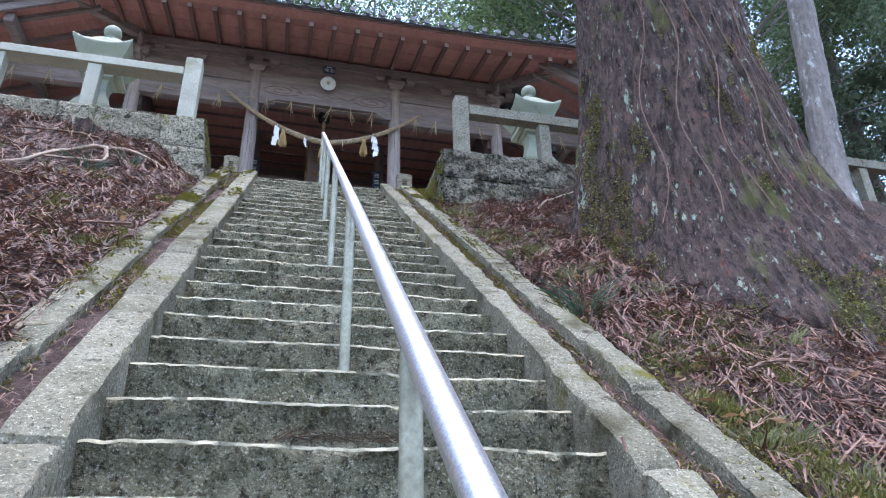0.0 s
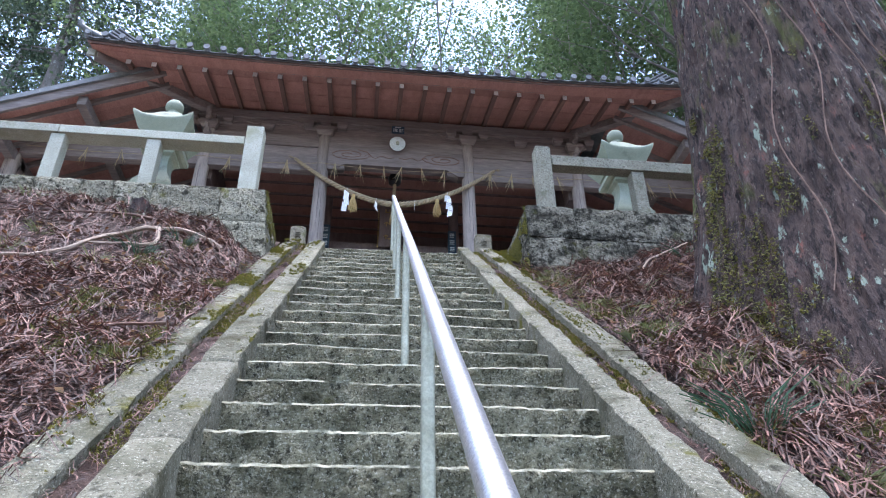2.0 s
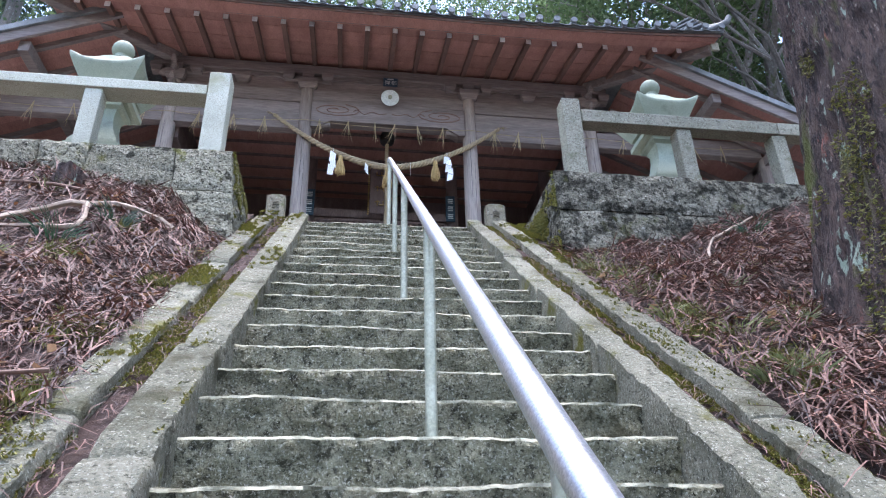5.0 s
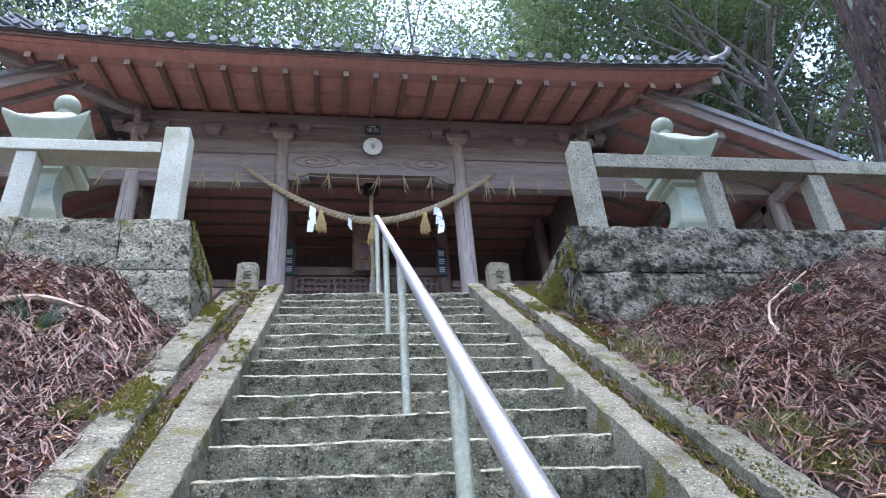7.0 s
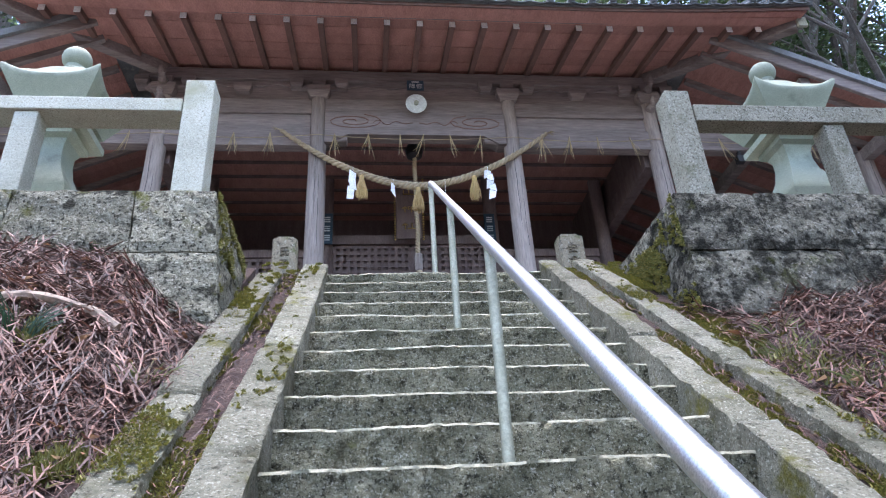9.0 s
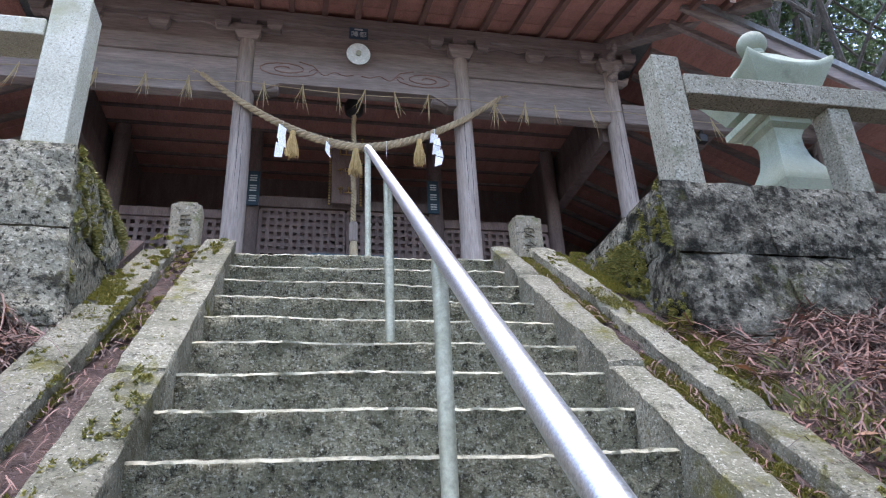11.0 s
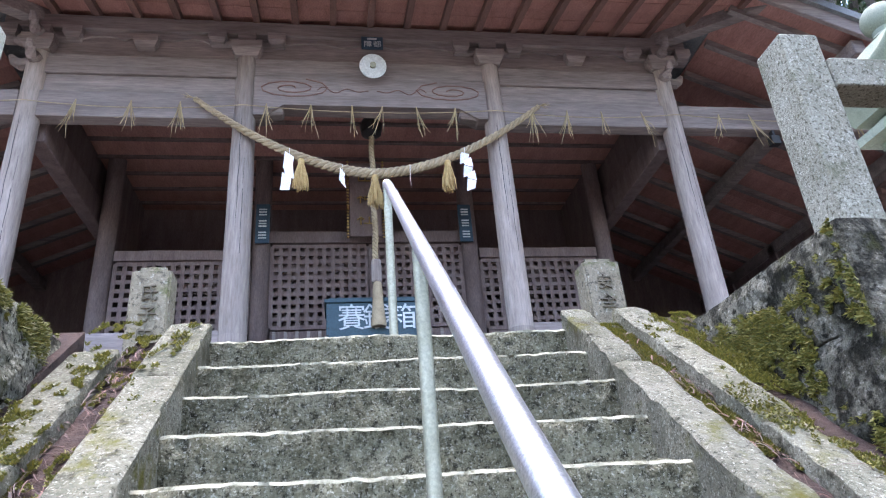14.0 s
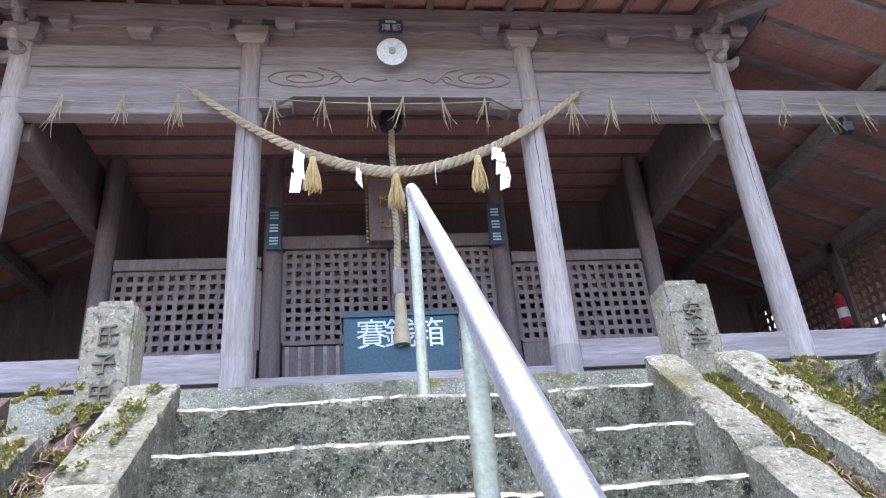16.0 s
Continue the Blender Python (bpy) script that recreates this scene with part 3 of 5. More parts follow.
pts = [(rail_x(y), y, rail_z(y)) for y in spaced(-0.5, 8.26, 12)] + [(rail_x(8.33), 8.34, rail_z(8.33) + 0.005), (rail_x(8.38), 8.385, rail_z(8.36) - 0.02)]
rel(smooth(part("rail", tube_data(pts, 0.0255, 24), STEEL, None, "bright brushed steel tube")), rail)
rel(smooth(part("sleeve", tube_data([(rail_x(7.95), 7.95, rail_z(7.95)), (rail_x(7.99), 7.99, rail_z(7.99))], 0.027, 24), STEEL)), rail)
for y in POSTS:
    n = math.floor((y - LIP_Y) / RUN + 1e-6)
    foot = LIP_Z if y >= LIP_Y else LIP_Z + n * RISE
    rel(smooth(part("post", tube_data([(rail_x(y), y, foot - 0.01), (rail_x(y), y, rail_z(y) - 0.01)], 0.0215, 16), GALV)), rail)
    if y > 7:
        rel(smooth(part("mortar_collar", lathe([(0.055, -0.005), (0.045, 0.006), (0.03, 0.012), (0.022, 0.013)], 14, (rail_x(y), y, foot)), GRANITE)), rail)

# ---- the hall ----
COL_Y, BACK_Y, FLOOR = 11.67, 13.6, 7.3
EAVE_Y, TIP_Y, PLATE_Z = 10.31, 9.95, 11.42
hall = tagged(empty("shrine_hall", (CX, COL_Y, LAND)), "unpainted wooden shrine hall with tiled roof and open porch", "shrine")


def hp(name, data, mat_, label=""):
    return rel(part(name, data, mat_, None, label), hall)


def half(x):
    return abs(x - CX)


def upturn(x):
    """Rise of the eave towards its corners."""
    return 0.1 * max(0, (half(x) - 1.5) / 3.6) ** 2


# podium and floor
hp("podium", box(-6.8, 7.9, 10.9, 18.0, LAND - 0.1, FLOOR - 0.195, 0.02), KERB)
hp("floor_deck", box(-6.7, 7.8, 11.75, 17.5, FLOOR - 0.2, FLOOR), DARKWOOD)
COLS = [-6.39, -3.06, -0.847, 1.99, 4.2, 7.53]
for x in COLS:
    data = tube_data([(x, COL_Y, FLOOR - 0.26), (x, COL_Y, 8.0), (x, COL_Y, 9.2), (x, COL_Y, 9.7), (x, COL_Y, 11.1 if half(x) < 6 else 10.0)], [0.135, 0.132, 0.13, 0.124, 0.118], 28)
    col = smooth(hp("column", data, WOOD))
    for k in range(2):
        a = -1.2 - 0.5 * k + 0.3 * noise.noise(Vector((x, k, 0)))
        cr = [(x + 0.1275 * math.cos(a + 0.03 * math.sin(j * 1.7)), COL_Y + 0.1275 * math.sin(a), 7.9 + k * 0.5 + j * 0.12) for j in range(14)]
        part("crack", tube_data(cr, [0.0015 + 0.003 * math.sin(math.pi * j / 13) for j in range(14)], 5), BLACK, col)
    smooth(part("foot_sleeve", tube_data([(x, COL_Y, FLOOR - 0.27), (x, COL_Y, 7.52)], 0.137, 28), WOOD, col))
for a, b in zip(COLS, COLS[1:]):
    mid = abs((a + b) / 2 - CX) < 0.3
    if not mid:
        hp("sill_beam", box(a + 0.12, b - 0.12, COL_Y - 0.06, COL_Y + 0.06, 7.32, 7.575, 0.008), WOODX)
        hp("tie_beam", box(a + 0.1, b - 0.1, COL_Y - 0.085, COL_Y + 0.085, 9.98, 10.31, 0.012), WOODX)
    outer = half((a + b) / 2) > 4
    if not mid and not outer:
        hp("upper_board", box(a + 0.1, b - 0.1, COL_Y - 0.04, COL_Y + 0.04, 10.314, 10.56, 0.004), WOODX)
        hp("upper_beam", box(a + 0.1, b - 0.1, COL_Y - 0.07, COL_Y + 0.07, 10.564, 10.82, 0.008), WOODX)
    if mid:
        hp("threshold", box(a + 0.12, b - 0.12, COL_Y - 0.06, COL_Y + 0.06, 7.1, 7.35, 0.008), WOODX)
        # arched rainbow beam, carved with whorls
        n, vs, fs = 24, [], []
        for i in range(n + 1):
            s = i / n
            x = a + 0.1 + (b - a - 0.2) * s
            e = min(s, 1 - s) * (b - a)
            bot = 10.17 if e > 0.35 else 10.03 + 0.14 * sstep(0.12, 0.35, e)
            top = 10.56 + 0.03 * math.sin(math.pi * s)
            vs += [(x, COL_Y - 0.11, bot), (x, COL_Y - 0.11, top), (x, COL_Y + 0.11, top), (x, COL_Y + 0.11, bot)]
        for i in range(n):
            for j in range(4):
                fs.append((i * 4 + j, i * 4 + (j + 1) % 4, i * 4 + 4 + (j + 1) % 4, i * 4 + 4 + j)[::-1])
        rb = hp("rainbow_beam", (vs, fs), WOODX, "arched beam carved with whorls")
        for cx_, sg in ((a + 0.5, 1), (b - 0.5, -1)):
            for rr in (1.0,):
                sp = [(cx_ + sg * (0.03 + 0.010 * t) * 1.6 * math.cos(t * 0.55), COL_Y - 0.112, 10.4 + (0.02 + 0.0048 * t) * math.sin(t * 0.55)) for t in range(26)]
                part("whorl", tube_data(sp, 0.009, 5), RAFTER, rb)
            w = [(cx_ + sg * (0.3 + 0.03 * t), COL_Y - 0.112, 10.38 + 0.05 * math.sin(t * 0.7) * (1 - t / 22)) for t in range(20)]
            part("whorl", tube_data(w, 0.007, 5), RAFTER, rb)
            cv = [(cx_ - sg * 0.37, COL_Y - 0.1, 10.05), (cx_ - sg * 0.1, COL_Y - 0.1, 10.12)]
            rel(part("bracket", bar((cx_ - sg * 0.38, COL_Y, 10.09), (cx_ - sg * 0.08, COL_Y, 10.14), 0.16, 0.13, 0.02), WOODX), hall)
        hp("upper_beam", box(a + 0.1, b - 0.1, COL_Y - 0.07, COL_Y + 0.07, 10.6, 10.84, 0.008), WOODX)
    if not outer:
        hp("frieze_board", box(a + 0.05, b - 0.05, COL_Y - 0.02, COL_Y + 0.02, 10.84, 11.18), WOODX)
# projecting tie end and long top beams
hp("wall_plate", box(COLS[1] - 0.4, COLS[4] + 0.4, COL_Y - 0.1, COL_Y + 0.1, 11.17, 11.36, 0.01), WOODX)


def bracket_set(x, big):
    items = []
    w = 0.17 if big else 0.13
    rel(part("bearing_block", ring_sheet([(w * 0.72, 10.84 if big else 10.93, 0), (w, 10.93 if big else 11.0, 0), (w, 11.02 if big else 11.07, 0)], centre=(x, COL_Y, 0)), WOODX), hall)
    if big:
        rel(part("bracket_arm", box(x - 0.42, x + 0.42, COL_Y - 0.07, COL_Y + 0.07, 11.02, 11.09, 0.02), WOODX), hall)
        for dx in (-0.33, 0, 0.33):
            rel(part("bearing_block", ring_sheet([(0.07, 10.98, 0), (0.1, 11.03, 0), (0.1, 11.12, 0)], centre=(x + dx, COL_Y - 0.04, 0.05)), WOODX), hall)


for x in COLS[1:5]:
    bracket_set(x, True)
for a, b in zip(COLS[1:4], COLS[2:5]):
    if abs((a + b) / 2 - CX) > 0.3:
        bracket_set((a + b) / 2, False)
# carved nosings on the corner columns
for x, sg in ((COLS[1], -1), (COLS[4], 1)):
    for dx, dy in ((sg, 0), (0, -1)):
        for z, reach in ((10.72, 0.3), (11.05, 0.36)):
            pts_ = [(x + dx * r, COL_Y + dy * r, z + h) for r, h in ((0.08, 0), (reach * 0.6, -0.02), (reach * 0.85, 0.03), (reach, 0.1))]
            rel(smooth(part("nosing", tube_data(pts_, [0.075, 0.07, 0.055, 0.03], 8), WOODX)), hall)
# scalloped valance under the plate
sc = []
for a, b in zip(COLS[1:4], COLS[2:5]):
    n = 40
    vs, fs = [], []
    for i in range(n + 1):
        x = a + 0.4 + (b - a - 0.8) * i / n
        zb = 11.06 + 0.05 * abs(math.sin(i * math.pi * 3 / n)) * (1 if i % 13 else 0)
        vs += [(x, COL_Y - 0.05, zb), (x, COL_Y - 0.05, 11.2), (x, COL_Y + 0.03, 11.2), (x, COL_Y + 0.03, zb)]
    for i in range(n):
        for j in range(4):
            fs.append((i * 4 + j, i * 4 + (j + 1) % 4, i * 4 + 4 + (j + 1) % 4, i * 4 + 4 + j)[::-1])
    hp("valance", (vs, fs), WOODX)

# rafters with white ends, boards above
NRAF = 23
RX = [-4.285 + 0.4418 * i for i in range(NRAF)]
END_Z = 11.08
INNER_Z = 12.2
INNER_Y = 13.6


def raf_z(y, x):
    return END_Z + upturn(x) * (1 - sstep(10.3, 12.0, y)) + (y - EAVE_Y) * (0.33 / 1.36)


for i, x in enumerate(RX):
    rafter = hp("rafter", bar((x, EAVE_Y, raf_z(EAVE_Y, x)), (x, 13.5, raf_z(13.5, x)), 0.075, 0.085), RAFTER)
    part("white_end", box(x - 0.041, x + 0.041, EAVE_Y - 0.024, EAVE_Y - 0.013, raf_z(EAVE_Y, x) - 0.05, raf_z(EAVE_Y, x) + 0.042), WHITE, rafter)
nb = 16
for j in range(nb):
    ya, yb = TIP_Y + 0.12 + (13.5 - TIP_Y - 0.12) * j / nb, TIP_Y + 0.12 + (13.5 - TIP_Y - 0.12) * (j + 1) / nb
    vs, fs = [], []
    xs_ = spaced(CX - 5.35, CX + 5.35, 24)
    for x in xs_:
        za, zb = raf_z(ya, x) + 0.05 + 0.003 * (j % 2), raf_z(yb, x) + 0.05 + 0.003 * (j % 2)
        vs += [(x, ya + 0.002, za), (x, yb - 0.002, zb), (x, yb - 0.002, zb + 0.02), (x, ya + 0.002, za + 0.02)]
    for i in range(len(xs_) - 1):
        for q in range(4):
            fs.append((i * 4 + q, i * 4 + (q + 1) % 4, i * 4 + 4 + (q + 1) % 4, i * 4 + 4 + q))
    fs += [(0, 1, 2, 3), tuple(len(vs) - 4 + q for q in (3, 2, 1, 0))]
    hp("soffit_board", (vs, fs), REDWOOD)


def swept(name, y0, y1, dz0, dz1, mat_, reach=5.4, lift=1.0):
    xs_ = spaced(CX - reach, CX + reach, 30)
    vs, fs = [], []
    for x in xs_:
        z = END_Z + upturn(x) * lift
        vs += [(x, y0, z + dz0), (x, y1, z + dz0 + 0.03), (x, y1, z + dz1 + 0.03), (x, y0, z + dz1)]
    for i in range(len(xs_) - 1):
        for q in range(4):
            fs.append((i * 4 + q, i * 4 + (q + 1) % 4, i * 4 + 4 + (q + 1) % 4, i * 4 + 4 + q))
    fs += [(0, 1, 2, 3), tuple(len(vs) - 4 + q for q in (3, 2, 1, 0))]
    return hp(name, (vs, fs), mat_)


swept("eave_beam", EAVE_Y - 0.1, EAVE_Y + 0.03, 0.045, 0.13, REDWOOD, 5.35)
swept("eave_board", TIP_Y + 0.02, EAVE_Y - 0.1, -0.03, 0.0, REDWOOD, 5.42, 1.25)
swept("eave_fascia", TIP_Y - 0.02, TIP_Y + 0.03, -0.05, 0.0, RAFTER, 5.45, 1.4)
swept("tile_bed", TIP_Y - 0.05, TIP_Y + 0.3, 0.0, 0.05, TILE, 5.5, 1.5)
# tiles: round ends along the eave and the tiled slope
NT = 38
TSP = 10.9 / NT
tiles_root = tagged(empty("tiled_roof", (CX, TIP_Y, 11.3)), "grey clay pantile roof with round eave tiles and hip ornaments", "roof", kind="structure")


def roof_z(x, y):
    return END_Z + 0.07 + upturn(x) * 1.5 * (1 - sstep(10, 13, y)) + (y - TIP_Y) * 0.5


for i in range(NT + 1):
    x = CX - 5.45 + TSP * i
    pts_ = [(x, y, roof_z(x, y) + 0.025) for y in (TIP_Y - 0.08, 10.8, 12.2, 14.2)]
    cover = rel(smooth(part("cover_tile", tube_data(pts_, 0.048, 10), TILE)), tiles_root)
    smooth(part("eave_disc", tube_data([(x, TIP_Y - 0.12, roof_z(x, TIP_Y) + 0.03), (x, TIP_Y - 0.075, roof_z(x, TIP_Y) + 0.03)], 0.055, 14), TILE, cover))
    if i < NT:
        vs, fs = [], []
        for k in range(7):
            xx = x + TSP * k / 6
            dz = -0.035 * math.sin(math.pi * k / 6)
            for y in (TIP_Y - 0.1, 10.8, 12.2, 14.2):
                vs.append((xx, y, roof_z(xx, y) + dz + 0.01))
            vs.append((xx, TIP_Y - 0.1, roof_z(xx, TIP_Y) + dz - 0.05))
        for k in range(6):
            o = k * 5
            fs += [(o, o + 5, o + 6, o + 1), (o + 1, o + 6, o + 7, o + 2), (o + 2, o + 7, o + 8, o + 3), (o, o + 4, o + 9, o + 5)]
        rel(smooth(part("pan_tile", (vs, fs), TILE)), tiles_root)
rel(part("ridge", box(CX - 5.0, CX + 5.0, 14.05, 14.45, roof_z(CX, 14.2) - 0.4, roof_z(CX, 14.2) + 0.45, 0.05), TILE), tiles_root)
rel(part("rear_slope", bar((CX, 14.3, roof_z(CX, 14.2)), (CX, 18.2, roof_z(CX, 14.2) - 2.0), 10.9, 0.12), TILE), tiles_root)
for sg in (-1, 1):
    xe = CX + sg * 5.45
    # hip ridge with stacked end tile and upturned horn
    rel(smooth(part("hip_ridge", tube_data([(xe + sg * 0.05, TIP_Y - 0.05, roof_z(xe, TIP_Y) + 0.06), (xe - sg * 0.9, 11.0, roof_z(xe, 11) + 0.1), (xe - sg * 2.5, 13.4, roof_z(xe, 13.4) + 0.1)], [0.09, 0.12, 0.12], 10), TILE)), tiles_root)
    for k in range(4):
        y0 = TIP_Y + 0.12 + k * 0.05
        rel(part("hip_end_tile", bar((xe - sg * (0.18 + k * 0.03), y0, roof_z(xe, y0) + 0.12 + 0.085 * k), (xe - sg * (0.6 + k * 0.02), y0 + 0.35, roof_z(xe, y0) + 0.1 + 0.075 * k), 0.26 - 0.03 * k, 0.045, 0.008), TILE), tiles_root)
    horn = [(xe - sg * 0.15, TIP_Y + 0.05, roof_z(xe, TIP_Y) + 0.05), (xe + sg * 0.02, TIP_Y - 0.05, roof_z(xe, TIP_Y) + 0.08), (xe + sg * 0.13, TIP_Y - 0.1, roof_z(xe, TIP_Y) + 0.15), (xe + sg * 0.17, TIP_Y - 0.12, roof_z(xe, TIP_Y) + 0.25)]
    rel(smooth(part("corner_horn", tube_data(horn, [0.07, 0.065, 0.055, 0.05], 10), TILE)), tiles_root)
    # hip rafter
    ce = COLS[4] if sg > 0 else COLS[1]
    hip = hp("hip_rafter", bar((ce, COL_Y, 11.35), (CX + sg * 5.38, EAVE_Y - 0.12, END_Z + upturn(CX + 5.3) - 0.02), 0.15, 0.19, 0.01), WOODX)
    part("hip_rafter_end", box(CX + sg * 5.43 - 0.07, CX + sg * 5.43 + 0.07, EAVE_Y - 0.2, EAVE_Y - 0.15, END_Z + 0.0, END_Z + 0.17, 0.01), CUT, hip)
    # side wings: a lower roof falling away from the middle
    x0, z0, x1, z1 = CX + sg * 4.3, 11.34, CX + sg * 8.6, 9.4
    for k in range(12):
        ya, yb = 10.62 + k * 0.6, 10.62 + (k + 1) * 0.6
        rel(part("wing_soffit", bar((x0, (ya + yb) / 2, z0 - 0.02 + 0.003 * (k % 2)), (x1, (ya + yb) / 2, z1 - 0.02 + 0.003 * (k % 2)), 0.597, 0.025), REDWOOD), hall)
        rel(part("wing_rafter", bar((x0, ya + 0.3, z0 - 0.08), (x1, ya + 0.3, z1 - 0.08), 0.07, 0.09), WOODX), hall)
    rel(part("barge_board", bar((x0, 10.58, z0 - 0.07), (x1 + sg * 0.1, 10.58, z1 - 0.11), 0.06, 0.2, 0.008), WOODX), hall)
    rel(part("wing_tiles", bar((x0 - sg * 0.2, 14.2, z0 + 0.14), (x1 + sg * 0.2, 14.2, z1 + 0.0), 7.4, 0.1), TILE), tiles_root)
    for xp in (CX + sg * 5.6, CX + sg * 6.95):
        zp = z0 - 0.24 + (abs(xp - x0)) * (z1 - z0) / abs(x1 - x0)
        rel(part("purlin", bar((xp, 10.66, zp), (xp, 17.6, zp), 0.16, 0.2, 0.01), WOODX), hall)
    # upper tie over the outer bay and gable boards behind it
    rel(part("wing_strut", bar((CX + sg * 5.6, COL_Y, 10.31), (CX + sg * 5.6, COL_Y, 10.55), 0.14, 0.14), WOODX), hall)
    # side wall with lattice windows
    xw = CX + sg * 6.96
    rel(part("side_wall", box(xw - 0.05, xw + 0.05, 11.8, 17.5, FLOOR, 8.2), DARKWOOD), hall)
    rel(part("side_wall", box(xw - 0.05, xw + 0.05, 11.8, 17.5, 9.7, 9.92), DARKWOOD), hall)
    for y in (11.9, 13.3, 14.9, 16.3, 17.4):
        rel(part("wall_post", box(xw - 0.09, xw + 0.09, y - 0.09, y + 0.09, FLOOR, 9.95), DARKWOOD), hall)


def lattice(name, p, axis, length, z0, z1, cell=0.115, wd=0.055, mat_=None, th=0.012):
    """A wooden grille of flat bars with square openings."""
    bm = bmesh.new()
    n = max(2, round(length / cell))
    m = max(2, round((z1 - z0) / cell))
    for i in range(n + 1):
        c = length * i / n
        if axis == 'x':
            box(p[0] + c - wd / 2, p[0] + c + wd / 2, p[1] - th, p[1] + th, z0, z1, 0, bm)
        else:
            box(p[0] - th, p[0] + th, p[1] + c - wd / 2, p[1] + c + wd / 2, z0, z1, 0, bm)
    for j in range(m + 1):
        z = z0 + (z1 - z0) * j / m
        if axis == 'x':
            box(p[0], p[0] + length, p[1] - th + 0.003, p[1] + th + 0.003, z - wd / 2, z + wd / 2, 0, bm)
        else:
            box(p[0] - th + 0.003, p[0] + th + 0.003, p[1], p[1] + length, z - wd / 2, z + wd / 2, 0, bm)
    return rel(part(name, bm, mat_ or DARKWOOD), hall)


for sg in (-1, 1):
    xw = CX + sg * 6.96
    for ya, yb in ((11.99, 13.21), (13.39, 14.81), (14.99, 16.21), (16.39, 17.31)):
        lattice("side_lattice", (xw, ya, 0), 'y', yb - ya, 8.22, 9.68, 0.15, 0.045, RAFTER, 0.03)
# inner wall of the porch
INNER = [-0.82, 1.96]
for x in INNER + [-2.75, 3.9]:
    smooth(hp("inner_column", tube_data([(x, BACK_Y, FLOOR), (x, BACK_Y, 11.4)], 0.115, 20), DARKWOOD))
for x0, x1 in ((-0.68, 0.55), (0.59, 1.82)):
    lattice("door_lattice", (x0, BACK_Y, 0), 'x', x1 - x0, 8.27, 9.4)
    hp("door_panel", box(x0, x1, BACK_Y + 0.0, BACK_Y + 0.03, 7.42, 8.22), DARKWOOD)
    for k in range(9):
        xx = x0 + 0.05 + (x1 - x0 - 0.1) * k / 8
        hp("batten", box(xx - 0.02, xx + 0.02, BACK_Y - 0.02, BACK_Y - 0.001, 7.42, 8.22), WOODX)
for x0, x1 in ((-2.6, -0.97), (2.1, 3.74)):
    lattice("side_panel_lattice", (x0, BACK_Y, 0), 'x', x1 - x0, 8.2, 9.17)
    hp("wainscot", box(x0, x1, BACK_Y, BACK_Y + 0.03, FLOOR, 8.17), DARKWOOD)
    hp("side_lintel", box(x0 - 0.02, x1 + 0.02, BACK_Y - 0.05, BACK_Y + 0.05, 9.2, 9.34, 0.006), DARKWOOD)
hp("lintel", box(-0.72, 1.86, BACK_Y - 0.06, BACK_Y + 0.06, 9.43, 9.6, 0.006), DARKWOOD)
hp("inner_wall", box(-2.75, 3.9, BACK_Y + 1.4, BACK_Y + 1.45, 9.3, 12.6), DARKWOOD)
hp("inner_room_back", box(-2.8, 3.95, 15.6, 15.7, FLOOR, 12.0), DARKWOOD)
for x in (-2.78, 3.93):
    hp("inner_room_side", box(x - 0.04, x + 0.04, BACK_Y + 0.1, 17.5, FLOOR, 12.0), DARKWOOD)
for x in (-3.0, 4.13):
    hp("porch_tie", box(x - 0.09, x + 0.09, COL_Y + 0.13, 15.6, 9.8, 10.14, 0.012), DARKWOOD)
    hp("tie_board", box(x - 0.025, x + 0.025, COL_Y + 0.13, 15.6, 10.142, 10.95), DARKWOOD)
for k in range(9):
    ya = 11.8 + 0.42 * k
    hp("porch_ceiling_board", box(-2.97, 4.1, ya, ya + 0.417, 10.72, 10.74), REDWOOD)
    hp("ceiling_batten", box(-2.97, 4.1, ya - 0.025, ya + 0.025, 10.68, 10.719, 0.004), DARKWOOD)
# back of the wings with a lattice window
for sg in (-1, 1):
    xa, xb = sorted((CX + sg * 3.4, CX + sg * 6.9))
    hp("rear_wall", box(xa, xb, 17.45, 17.55, FLOOR, 8.3), DARKWOOD)
    hp("rear_wall", box(xa, xb, 17.45, 17.55, 9.0, 11.1), DARKWOOD)
    lattice("rear_lattice", (xa, 17.5, 0), 'x', xb - xa, 8.32, 8.98, 0.15, 0.05, RAFTER)

# ---- things on the porch ----
def rope_data(points, radius, strands=3, twist=9.0, n=7):
    """A laid rope: strands wound round a line of points; twist in turns."""
    items = []
    pts_ = [Vector(p) for p in points]
    m = len(pts_)
    for s in range(strands):
        line = []
        for i, p in enumerate(pts_):
            d = (pts_[min(i + 1, m - 1)] - pts_[max(i - 1, 0)]).normalized()
            u = d.cross(Vector((0, 1, 0.02))).normalized()
            v = u.cross(d)
            a = 2 * math.pi * (twist * i / m + s / strands)
            r = (radius[i] if hasattr(radius, "__len__") else radius)
            line.append(p + (u * math.cos(a) + v * math.sin(a)) * r * 0.52)
        rad = [(radius[i] if hasattr(radius, "__len__") else radius) * 0.56 for i in range(m)]
        items.append(tube_data(line, rad, n))
    return join_data(items)


ROPE_Y = 11.5


def rope_z(x):
    u = (x - 0.565) / 1.92
    return 9.25 + 0.93 * abs(u) ** 1.75


